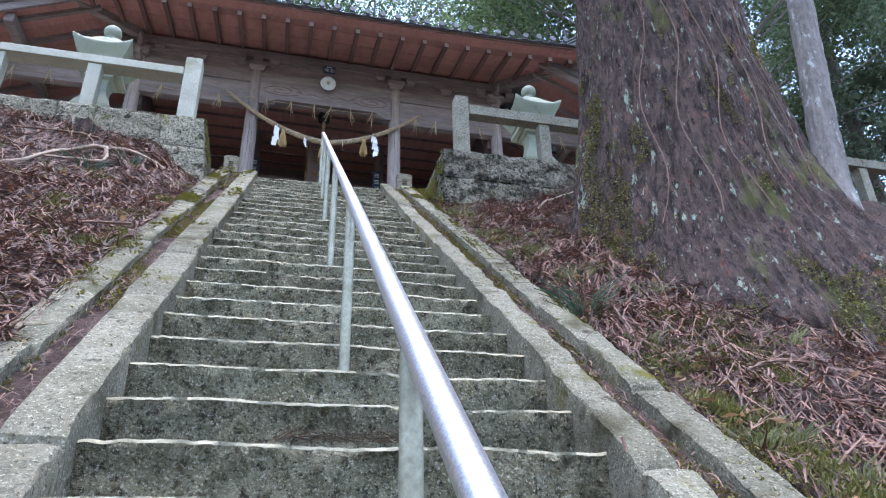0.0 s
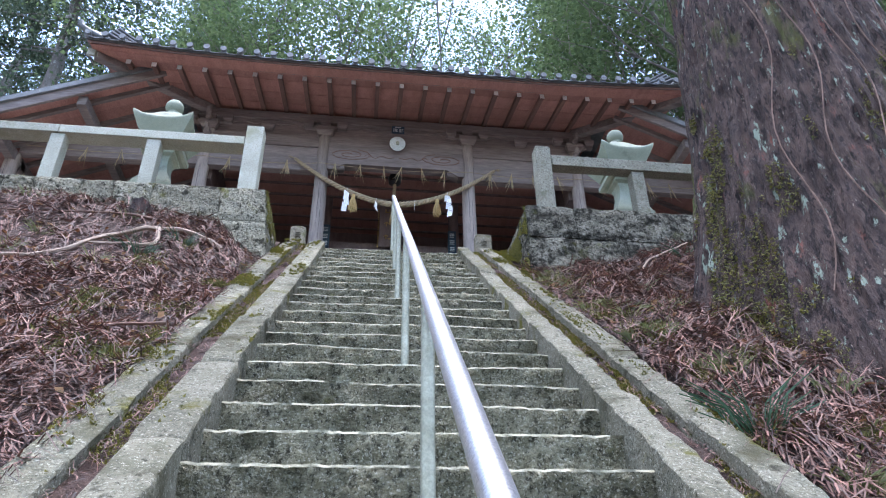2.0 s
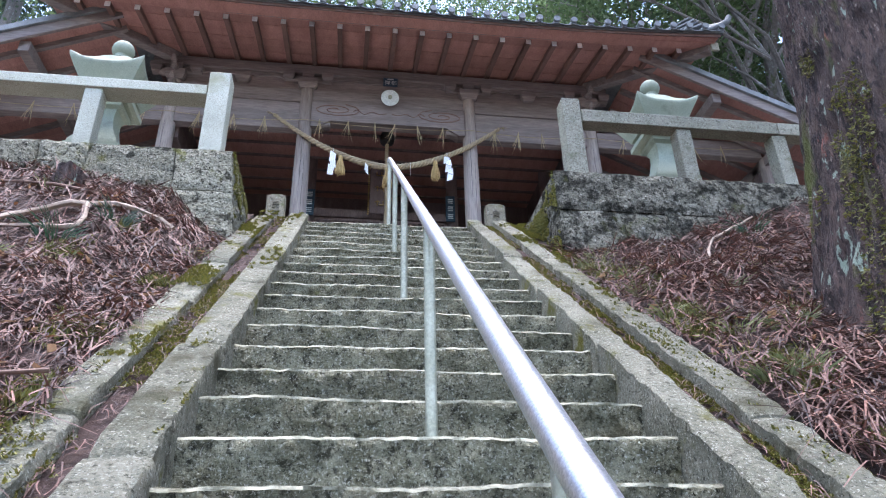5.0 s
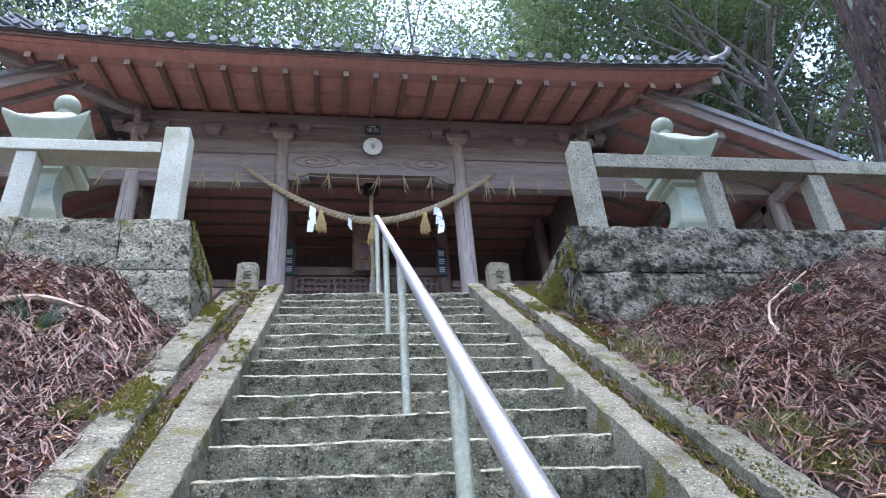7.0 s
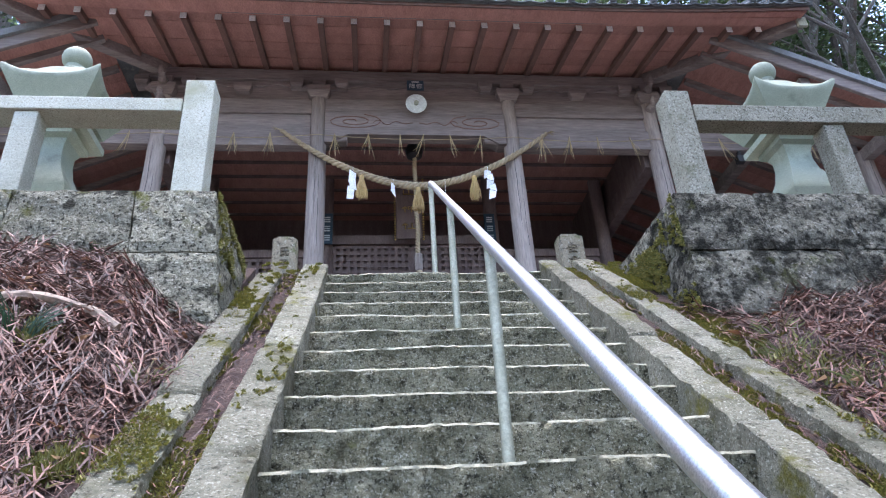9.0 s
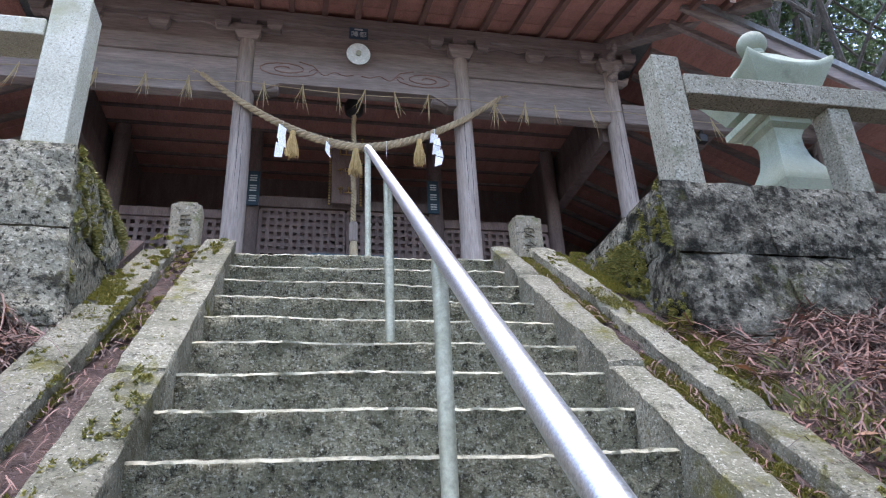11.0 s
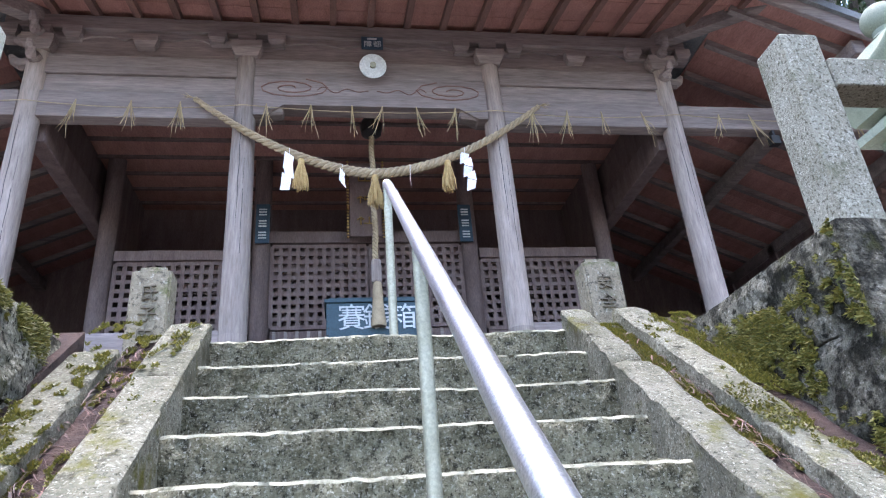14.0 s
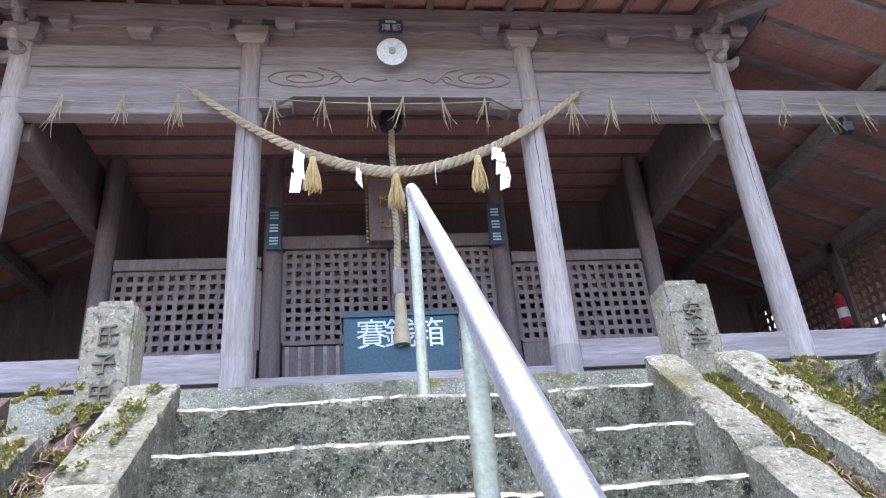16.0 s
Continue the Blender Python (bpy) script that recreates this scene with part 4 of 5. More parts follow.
rope = empty("sacred_rope", (0.565, ROPE_Y, 9.9))
tagged(rope, "thick twisted straw rope hung in a curve between porch columns", "rope")
rp = [(x, ROPE_Y, rope_z(x)) for x in spaced(-1.355, 2.485, 170)]
rel(smooth(part("strand", rope_data(rp, [0.03 + 0.026 * math.sin(math.pi * i / 170) for i in range(171)], 3, 19), ROPE)), rope)
for sg, xe in ((-1, -1.36), (1, 2.49)):
    fr = []
    for k in range(14):
        a = Vector((xe, ROPE_Y, rope_z(xe)))
        fr.append(tube_data([a, a + Vector((sg * 0.05, random.uniform(-.02, .02), 0.02)), a + Vector((sg * random.uniform(.06, .14), random.uniform(-.04, .04), random.uniform(-0.03, .07)))], [0.006, 0.004, 0.001], 4))
    rel(part("frayed_end", join_data(fr), ROPE), rope)


def tassel(x):
    z = rope_z(x) - 0.02
    root = tagged(empty("straw_tassel", (x, ROPE_Y - 0.02, z)), "golden straw tassel tied under the rope", "tassel", "rope tassels")
    rel(smooth(part("binding", lathe([(0.03, -0.02), (0.038, -0.05), (0.03, -0.085), (0.036, -0.1)], 12, (x, ROPE_Y - 0.02, z)), STRAW)), root)
    rnd = random.Random(round(x * 100))
    items = []
    for k in range(90):
        a, r = rnd.uniform(0, 6.28), math.sqrt(rnd.random())
        t, b = 0.03 * r, 0.085 * r * rnd.uniform(0.8, 1.1)
        c, s = math.cos(a), math.sin(a)
        zt, zb = z - 0.08, z - rnd.uniform(0.34, 0.4)
        items.append(tube_data([(x + c * t, ROPE_Y - 0.02 + s * t, zt), (x + c * b * 0.85, ROPE_Y - 0.02 + s * b * .85, (zt + zb) / 2 - 0.02), (x + c * b, ROPE_Y - 0.02 + s * b, zb)], [0.006, 0.007, 0.003], 4))
    rel(part("skirt", join_data(items), STRAW), root)


for x in (-0.215, 0.555, 1.35):
    tassel(x)


def paper_streamer(x, w, segs, drop, lean_, turn):
    z = rope_z(x) - 0.03
    root = tagged(empty("paper_streamer", (x, ROPE_Y - 0.05, z)), "folded white paper zigzag streamer hanging from the rope", "paper streamer", "paper streamers")
    cy, sy = math.cos(turn), math.sin(turn)
    h = drop / segs
    for k in range(segs):
        s_ = 1 if k % 2 else -1
        off = lean_ * k
        zt, zb = z - k * h * 0.9, z - k * h * 0.9 - h * 1.25
        pts_ = [(off - w / 2, 0.0, zt - (0.04 if s_ > 0 else 0)), (off + w / 2, 0.01, zt - (0 if s_ > 0 else 0.04)), (off + w / 2 + s_ * 0.018, 0.022, zb), (off - w / 2 + s_ * 0.018, 0.006, zb + 0.03 * s_)]
        vs, fs = [], []
        for dy in (0, 0.0012):
            vs += [(x + p[0] * cy, ROPE_Y - 0.06 - 0.014 * (k % 2) + p[1] + p[0] * sy + dy, p[2]) for p in pts_]
        fs += [(0, 1, 2, 3), (7, 6, 5, 4)] + [(q, 4 + q, 4 + (q + 1) % 4, (q + 1) % 4) for q in range(4)]
        rel(part("paper_fold", (vs, fs), PAPER), root)
    rel(part("thread", tube_data([(x, ROPE_Y - 0.055, z + 0.06), (x, ROPE_Y - 0.05, z - 0.02)], 0.002, 4), PAPER), root)


paper_streamer(-0.335, 0.1, 3, 0.44, -0.012, 0.4)
paper_streamer(1.545, 0.095, 5, 0.48, 0.012, -0.3)
paper_streamer(0.215, 0.06, 2, 0.2, -0.01, 0.6)
paper_streamer(0.93, 0.03, 2, 0.2, -0.02, 1.2)

# thin cord with straw wisps along the tie beams
cord = tagged(empty("hanging_straw_line", (CX, 11.53, 10.1)), "thin straw cord tied along the porch columns", "cord")
cp = []
for a, b in zip(COLS[:-1], COLS[1:]):
    cp += [(a + (b - a) * t, 11.525, 10.13 - 0.07 * 4 * t * (1 - t)) for t in spaced(0, 1, 10)[:-1]]
rel(part("cord_line", tube_data(cp, 0.006, 5), ROPE), cord)


def wisp(x, seed):
    rnd = random.Random(seed)
    root = tagged(empty("straw_wisp", (x, 11.51, 10.1)), "small bunch of dry straw hanging from a thin cord", "straw wisp", "straw wisps")
    side = rnd.uniform(-0.12, 0.12)
    for k in range(rnd.randint(5, 8)):
        L_ = rnd.uniform(0.25, 0.48)
        dx = side + rnd.uniform(-0.1, 0.1)
        straw = (tube_data([(x, 11.51, 10.14), (x + dx * 0.3, 11.5, 10.12 - L_ * 0.35), (x + dx * 0.7, 11.49 + rnd.uniform(-.03, .03), 10.12 - L_ * 0.7), (x + dx * rnd.uniform(.8, 1.4), 11.48 + rnd.uniform(-.05, .05), 10.12 - L_)], [0.006, 0.005, 0.004, 0.002], 4))
        rel(part("straw", straw, DRYGRASS), root)


for i, x in enumerate([-5.6, -5.1, -4.5, -3.9, -3.4, -2.55, -2.0, -1.5, -0.6, -0.12, 0.33, 0.67, 1.05, 1.5, 2.4, 2.83, 3.25, 3.75, 4.75, 5.15, 5.6, 6.05, 6.6]):
    wisp(x, i + 3)

# bell rope
bell = tagged(empty("bell_rope", (0.575, 12.2, 9)), "thick bell rope with wooden grip and frayed end", "bell rope")
bp_ = [(0.58 + 0.006 * math.sin(i * 0.2), 12.2, 10.5 - i * (1.98 / 90)) for i in range(91)]
rel(smooth(part("rope", rope_data(bp_, 0.035, 3, 14), ROPE)), bell)
rel(part("grip", lathe([(0.055, 8.28), (0.062, 8.3), (0.062, 8.53), (0.05, 8.55)], 6, (0.58, 12.2, 0)), WOOD), bell)
rel(smooth(part("frayed_end", lathe([(0.045, 8.28), (0.055, 8.2), (0.06, 8.05), (0.072, 7.9), (0.085, 7.8), (0.08, 7.77)], 16, (0.585, 12.2, 0)), ROPE)), bell)
rel(smooth(part("bell", lathe([(0.02, 10.5), (0.1, 10.45), (0.14, 10.35), (0.12, 10.24), (0.05, 10.2)], 20, (0.58, 12.2, 0)), BLACK)), bell)
rel(part("hanger", tube_data([(0.58, 12.2, 10.48), (0.58, 12.2, 11.55)], 0.015, 8), BLACK), bell)

# offering box
ob_ = tagged(empty("offering_box", (0.58, 12.4, FLOOR)), "dark teal wooden offering box with pale lettering", "offering box")
case = rel(part("case", box(0.03, 1.13, 12.22, 12.7, FLOOR, 8.06, 0.008), TEAL), ob_)
rel(part("rim", box(0.01, 1.15, 12.2, 12.72, 8.06, 8.1, 0.006), TEAL), ob_)
for k in range(9):
    rel(part("top_slat", box(0.06, 1.1, 12.24 + k * 0.05, 12.265 + k * 0.05, 8.1, 8.125), TEAL), ob_)
for x in (0.05, 1.11):
    for z in spaced(7.4, 8.0, 8):
        rel(smooth(part("stud", lathe([(0.008, 0), (0.006, 0.004), (0.001, 0.005)], 8), BLACK)), ob_).matrix_basis = pose(x, 12.22, z, 90, 0, 0)
for ch, x in zip("箱銭賽", (0.85, 0.57, 0.3)):
    text_part("character", ch, 0.31, pose(x, 12.216, 7.87, 90, 0, 0), GREYPAINT, case, depth=0.003)

# loudspeaker and number plate
sp = tagged(empty("loudspeaker", (0.575, 11.5, 10.6)), "round pale horn loudspeaker fixed to the porch beam", "loudspeaker")
horn_ = smooth(rel(part("horn", lathe([(0.15, 0.0), (0.155, 0.012), (0.14, 0.02), (0.09, 0.06), (0.05, 0.1), (0.045, 0.16), (0.02, 0.17)], 32), SPEAKER), sp))
horn_.matrix_basis = pose(0.575, 11.4, 10.62, -80, 0, 0)
face = smooth(rel(part("bowl", lathe([(0.146, 0.002), (0.1, 0.02), (0.055, 0.035), (0.05, 0.036), (0.001, 0.036)], 32), SPEAKER), sp))
face.matrix_basis = pose(0.575, 11.397, 10.62, -80, 0, 0)
core_ = smooth(rel(part("driver", lathe([(0.036, -0.03), (0.034, 0.0), (0.03, 0.03)], 20), GALV), sp))
core_.matrix_basis = pose(0.575, 11.40, 10.62, -80, 0, 0)
rel(part("mount", bar((0.575, 11.5, 10.62), (0.575, 11.62, 10.72), 0.05, 0.05), BLACK), sp)
pl_ = tagged(empty("number_plate", (0.585, 11.53, 11.05)), "small dark blue enamel plate with pale characters", "plate")
rel(part("plate", box(0.458, 0.712, 11.53, 11.545, 10.98, 11.165, 0.003), NAVY), pl_)
for ch, x in (("障", 0.535), ("都", 0.645)):
    text_part("character", ch, 0.1, pose(x, 11.527, 11.045, 90, 0, 0), GREYPAINT, pl_, depth=0.002)
rel(part("small_mark", box(0.53, 0.64, 11.526, 11.53, 11.12, 11.145), GREYPAINT), pl_)

# name plaque above the doors
plq = tagged(empty("shrine_plaque", (0.54, 13.3, 9.9)), "dark wooden plaque with gilt characters in a beaded frame", "plaque")
board = rel(part("board", bar((0.54, 13.4, 9.45), (0.54, 13.15, 10.42), 0.42, 0.04, 0.006, None, (0, -1, 0)), DARKWOOD), plq)
for sg in (-1, 1):
    for t in spaced(0, 1, 24):
        smooth(part("gilt_bead", lathe([(0.004, -0.016), (0.017, -0.008), (0.017, 0.008), (0.004, 0.016)], 8, (0.54 + sg * 0.235, 13.38 - 0.25 * t, 9.43 + 1.0 * t)), GOLD, board))
for k, ch in enumerate("山神社"):
    text_part("character", ch, 0.25, pose(0.54, 13.17 + 0.07 * k, 10.22 - 0.28 * k, 76, 0, 0), GOLD, board, depth=0.004)
for x, words in ((-0.8, "奉納"), (1.9, "山上家")):
    r_ = tagged(empty("votive_sign", (x, 13.4, 9.65)), "dark blue vertical votive sign fixed to an inner column", "sign", "votive signs")
    vb = rel(part("board", box(x - 0.09, x + 0.09, 13.43, 13.46, 9.38, 9.95, 0.004), NAVY), r_)
    for k in range(3):
        z = 9.83 - k * 0.17
        for dz in (-0.04, 0, 0.04):
            part("lettering", box(x - 0.05, x + 0.05, 13.426, 13.43, z + dz - 0.01, z + dz + 0.01), GREYPAINT, vb)
ext = tagged(empty("fire_extinguisher", (7.35, 14.55, 8.6)), "red fire extinguisher hung on a wall post", "fire extinguisher")
rel(smooth(part("cylinder", lathe([(0.06, 8.62), (0.075, 8.64), (0.075, 9.05), (0.05, 9.12), (0.02, 9.15)], 16, (7.33, 14.9, 0)), RED)), ext)
rel(part("valve", box(7.3, 7.36, 14.86, 14.94, 9.15, 9.22, 0.006), BLACK), ext)
rel(part("label_band", lathe([(0.0765, 8.75), (0.0765, 8.9)], 16, (7.33, 14.9, 0)), WHITE), ext)


# ---- trees ----
def trunk_rings(cx, cy, rings, n, lobes, amp):
    vs, fs = [], []
    for z, r, dx, dy, flare in rings:
        for k in range(n):
            a = 2 * math.pi * k / n
            d = Vector((math.cos(a), math.sin(a), 0))
            lobe = 1 + flare * (0.5 * math.sin(a * lobes + 0.6) + 0.5 * math.sin(a * (lobes - 2) - 1.1))
            pl2 = noise.noise(Vector((d.x * 9, d.y * 9, z * 1.2)))
            pl3 = noise.noise(Vector((d.x * 19, d.y * 19, z * 2.0 + 7)))
            pl4 = noise.noise(Vector((d.x * 30, d.y * 30, z * 4.5 + 3)))
            rr = r * lobe + amp * (abs(pl2) * 1.5 + (0.9 if pl3 > 0.12 else 0.0 if pl3 < 0.02 else (pl3 - 0.02) * 9) + 0.8 * pl4)
            vs.append((cx + dx + d.x * rr, cy + dy + d.y * rr, z))
    m = len(rings)
    for i in range(m - 1):
        for k in range(n):
            fs.append((i * n + k, i * n + (k + 1) % n, (i + 1) * n + (k + 1) % n, (i + 1) * n + k))
    fs.append(tuple(range((m - 1) * n, m * n)))
    return vs, fs


def big_radius(z):
    for (za, ra), (zb, rb) in zip(BIG, BIG[1:]):
        if z <= zb:
            u = (z - za) / (zb - za)
            return ra + (rb - ra) * u
    return BIG[-1][1]


BIG = [(2.0, 1.75), (2.9, 1.38), (3.6, 1.12), (4.3, 0.95), (5.4, 0.8), (6.8, 0.69), (10, 0.62), (26, 0.25)]
cedar = tagged(empty("cedar_tree", (3.42, 4.5, 3.5)), "huge old cedar with lichen-spotted bark and mossy roots", "tree", "cedars")
rings = [(z, big_radius(z), 0.12 * sstep(4, 2.5, z), -0.12 * sstep(4, 2.5, z), 0.13 * sstep(5.0, 2.8, z)) for z in spaced(2.0, 9, 330)]
rings += [(z, big_radius(z), 0, 0, 0) for z in spaced(9.3, 26, 50)]
rel(part("trunk", trunk_rings(3.34, 4.5, rings, 260, 5, 0.022), BARK), cedar)
rv = []
for k in range(5):
    a0 = 3.9 + k * 0.28
    rv.append(tube_data([(3.34 + (big_radius(3.6 + j * 0.16) * 1.03 + 0.015) * math.cos(a0 + 0.07 * math.sin(j * 0.6 + k)), 4.5 + (big_radius(3.6 + j * 0.16) * 1.03 + 0.015) * math.sin(a0 + 0.07 * math.sin(j * 0.6 + k)), 3.6 + j * 0.16) for j in range(22)], 0.0045, 5))
rel(part("vine", join_data(rv), TWIG), cedar)


def leaf_cloud(rnd, centres, per, spread, size, droop=0.3):
    vs, fs = [], []
    for c in centres:
        for k in range(per):
            p = Vector((rnd.gauss(0, spread), rnd.gauss(0, spread), rnd.gauss(0, spread * 0.55))) + c
            d = Vector((rnd.uniform(-1, 1), rnd.uniform(-1, 1), rnd.uniform(-0.6, 0.4) - droop)).normalized()
            s = d.cross(Vector((rnd.uniform(-1, 1), rnd.uniform(-1, 1), 1))).normalized()
            L_ = size * rnd.uniform(0.6, 1.5)
            w = L_ * rnd.uniform(0.22, 0.4)
            o = len(vs)
            vs += [tuple(p), tuple(p + d * L_ * 0.5 + s * w), tuple(p + d * L_), tuple(p + d * L_ * 0.5 - s * w)]
            fs.append((o, o + 1, o + 2, o + 3))
    return vs, fs


def conifer(h, base, r, seed, per=60, n=620, leaf=0.125):
    rnd = random.Random(seed)
    root = tagged(empty("conifer_tree"), "tall dark green forest conifer behind the shrine", "tree", "forest trees")
    part("trunk", tube_data([(0.1 * math.sin(z), 0.1 * math.cos(z * .7), z * h / 10 - 2) for z in range(11)], [0.36 - 0.03 * z for z in range(11)], 10, wobble=0.15), BARK2, root)
    cs, limbs = [], []
    for k in range(n // 6):
        t = rnd.random() ** 0.8
        z = base + (h - base) * t
        a = rnd.uniform(0, 6.28)
        ln = r * (1.05 - t) * rnd.uniform(0.55, 1.1) + 0.25
        tip = Vector((math.cos(a) * ln, math.sin(a) * ln, z - 0.18 * ln))
        limbs.append(tube_data([(0, 0, z), tuple(tip * 0.5 + Vector((0, 0, z * 0.5 + 0.06 * ln))), tuple(tip)], [0.05, 0.03, 0.008], 5))
        for q in range(6):
            f = rnd.uniform(0.3, 1.05)
            cs.append(Vector((tip.x * f, tip.y * f, z - 0.18 * ln * f)) + Vector((rnd.gauss(0, .3), rnd.gauss(0, .3), rnd.gauss(0, .2))))
    part("branchwork", join_data(limbs), BARK2, root)
    part("crown", leaf_cloud(rnd, cs, per, 0.3, leaf, 0.5), LEAF_DARK, root)
    return root


def broadleaf(h, r, seed, per=95, leaf=0.115, bare=0.0):
    rnd = random.Random(seed)
    root = tagged(empty("broadleaf_tree"), "spreading broadleaf forest tree with fresh green leaves", "tree", "forest trees")
    limbs, cs = [], []

    def grow(p, d, ln, rad, lev):
        pts_ = [p]
        for k in range(3):
            d = (d + Vector((rnd.gauss(0, .16), rnd.gauss(0, .16), rnd.gauss(0.04, .1)))).normalized()
            pts_.append(pts_[-1] + d * ln / 3)
        limbs.append(tube_data(pts_, [rad, rad * .85, rad * .7, rad * .5], 6 if lev else 10))
        if lev >= 3:
            if rnd.random() > bare:
                cs.extend(pts_[1:])
            return
        for k in range(4 if lev else 8):
            a = rnd.uniform(0, 6.28)
            nd = (d * 0.75 + Vector((math.cos(a), math.sin(a), rnd.uniform(-0.05, 0.5))) * 0.75).normalized()
            grow(pts_[rnd.choice((2, 3))], nd, ln * rnd.uniform(.55, .8), rad * 0.4, lev + 1)
    grow(Vector((0, 0, -2)), Vector((0, 0, 1)), h * 0.5, 0.26, 0)
    part("branchwork", join_data(limbs), BARK2, root)
    part("crown", leaf_cloud(rnd, cs, per, 0.42 * r / 3, leaf, 0.1), LEAF_BRIGHT, root)
    return root


kinds = [conifer(25, 4.5, 4.0, 1), conifer(29, 7, 4.2, 2), conifer(20, 2.5, 3.6, 3), broadleaf(20, 4.6, 4), broadleaf(17, 4.2, 5), broadleaf(22, 3.8, 6, 34, 0.11, 0.4)]
spots_ = [(0, -13, 13, 6), (1, -10, 19, 6.5), (0, -6.5, 22, 7), (3, -4.0, 20.5, 7), (3, 1.6, 21, 7), (5, 4.2, 22, 7.2), (4, 6.8, 20.5, 7), (1, 9.5, 22, 7), (2, 11.5, 17.5, 6.4),
          (0, 14.5, 20, 6.6), (4, 13, 13.5, 6.3), (2, 17, 15, 6.3), (1, 19, 22, 7), (0, 23, 17, 6.3), (1, -16, 24, 7.5), (0, -20, 16, 6.3), (2, -16, 9, 6), (1, 13, 30, 9), (0, 20, 31, 9.5),
          (5, -2.2, 22.5, 7.5), (1, 27, 25, 8), (0, -25, 28, 8.5), (0, 16, 9.5, 6), (2, 21, 10, 5.5), (1, 27, 14, 5.8), (3, 10.2, 15.5, 6.4), (1, -15, 1, 0.4), (1, 18, 6, 4), (2, -12, -14, -1), (0, 12, -15, -1), (1, 1, -24, -1)]
rt = random.Random(77)
used = set()
for kind_, x, y, z in spots_:
    m = pose(x + rt.uniform(-.6, .6), y + rt.uniform(-.6, .6), z, 0, rt.uniform(-3, 3), rt.uniform(0, 360))
    if kind_ not in used:
        used.add(kind_)
        kinds[kind_].matrix_basis = m
    else:
        copy_thing(kinds[kind_], m)
# slender grey tree beside the fence
slim = tagged(empty("slender_tree", (6.8, 6.3, 5.0)), "slender leaning tree with grey lichen bark and mossy foot", "tree")
rg = [(z, 0.2 + 0.2 * sstep(6.3, 4.6, z) - 0.008 * (z - 5), 0.13 * (z - 5.2), 0, 0.12 * sstep(6, 4.6, z)) for z in spaced(4.5, 11, 70)] + [(z, max(0.05, 0.16 - 0.012 * (z - 11)), 0.13 * (z - 5.2), 0, 0) for z in spaced(11.3, 19, 12)]
rel(part("trunk", trunk_rings(6.75, 6.3, rg, 36, 4, 0.012), BARK2), slim)
rs = random.Random(9)
rel(part("crown", leaf_cloud(rs, [Vector((6.75 + 0.13 * (z - 5.2) + rs.gauss(0, 1.0), 6.3 + rs.gauss(0, 1.0), z)) for z in [rs.uniform(12.5, 20) for _ in range(150)]], 24, 0.3, 0.15), LEAF_DARK), slim)
# high crown of the great cedar
rel(part("crown", leaf_cloud(rs, [Vector((3.42 + rs.gauss(0, 1.9), 4.5 + rs.gauss(0, 1.9), z)) for z in [rs.uniform(17, 29) for _ in range(170)]], 24, 0.35, 0.17), LEAF_DARK), cedar)

# ---- fallen litter, sticks, tufts ----
rl = random.Random(21)


def surf(x, y):
    return ground(x, y)


def slope_point(rnd):
    while True:
        if rnd.random() < 0.5:
            x = -0.97 - abs(rnd.gauss(0, 1.6))
        else:
            x = 1.66 + abs(rnd.gauss(0, 2.1))
        y = rnd.uniform(-0.5, 7.0)
        if x > 2.0 and (x - 3.42) ** 2 + (y - 4.5) ** 2 < 0.9:
            continue
        if -7 < x < 9:
            return x, y


def strip(pts_, w, up=(0, 0, 1)):
    vs, fs = [], []
    n = len(pts_)
    for i, p in enumerate(pts_):
        d = (pts_[min(i + 1, n - 1)] - pts_[max(i - 1, 0)]).normalized()
        s = d.cross(Vector(up)).normalized() * w * (1 - 0.75 * i / n)
        vs += [tuple(p - s), tuple(p + s)]
    for i in range(n - 1):
        fs.append((2 * i, 2 * i + 1, 2 * i + 3, 2 * i + 2))
    return vs, fs


def frond_field(count, length, width, lift, rnd, ptfn):
    allv, allf = [], []
    for _ in range(count):
        x, y = ptfn(rnd)
        a = rnd.gauss(-1.57, 1.3)
        L_ = length * rnd.uniform(0.5, 1.4)
        bend = rnd.uniform(-1.2, 1.2)
        h = rnd.uniform(0, lift)
        pts_ = []
        px, py = x, y
        for k in range(5):
            if px < -0.93 or px > 1.6:
                z = surf(px, py)
            else:
                z = lip(py) + 0.085
            pts_.append(Vector((px, py, z + 0.006 + h * math.sin(0.6 + k * 0.6))))
            a += bend / 4
            px, py = px + math.cos(a) * L_ / 4, py + math.sin(a) * L_ / 4
            if py > 7.0 and not -0.93 < px < 1.6:
                py = 7.0
        v, f = strip(pts_, width * rnd.uniform(0.5, 1.4), (rnd.uniform(-.5, .5), rnd.uniform(-.7, .1), 1))
        o = len(allv)
        allv += v
        allf += [tuple(i + o for i in q) for q in f]
    return allv, allf


def clumped(rnd, seeds=[(rl.uniform(-4, -1.1), rl.uniform(0, 6.9)) for _ in range(60)] + [(rl.uniform(1.8, 6.5), rl.uniform(0.3, 6.9)) for _ in range(90)]):
    cx_, cy_ = seeds[int(rnd.random() * len(seeds))]
    x, y = cx_ + rnd.gauss(0, .18), min(6.98, cy_ + rnd.gauss(0, .18))
    if -0.97 < x < 0:
        x = -0.98
    if 0 < x < 1.66:
        x = 1.68
    return x, y


tagged(part("needle_litter", frond_field(40000, 0.16, 0.003, 0.04, rl, slope_point), LITTER), "fallen brown cedar fronds covering the slope", "litter", kind="stuff")


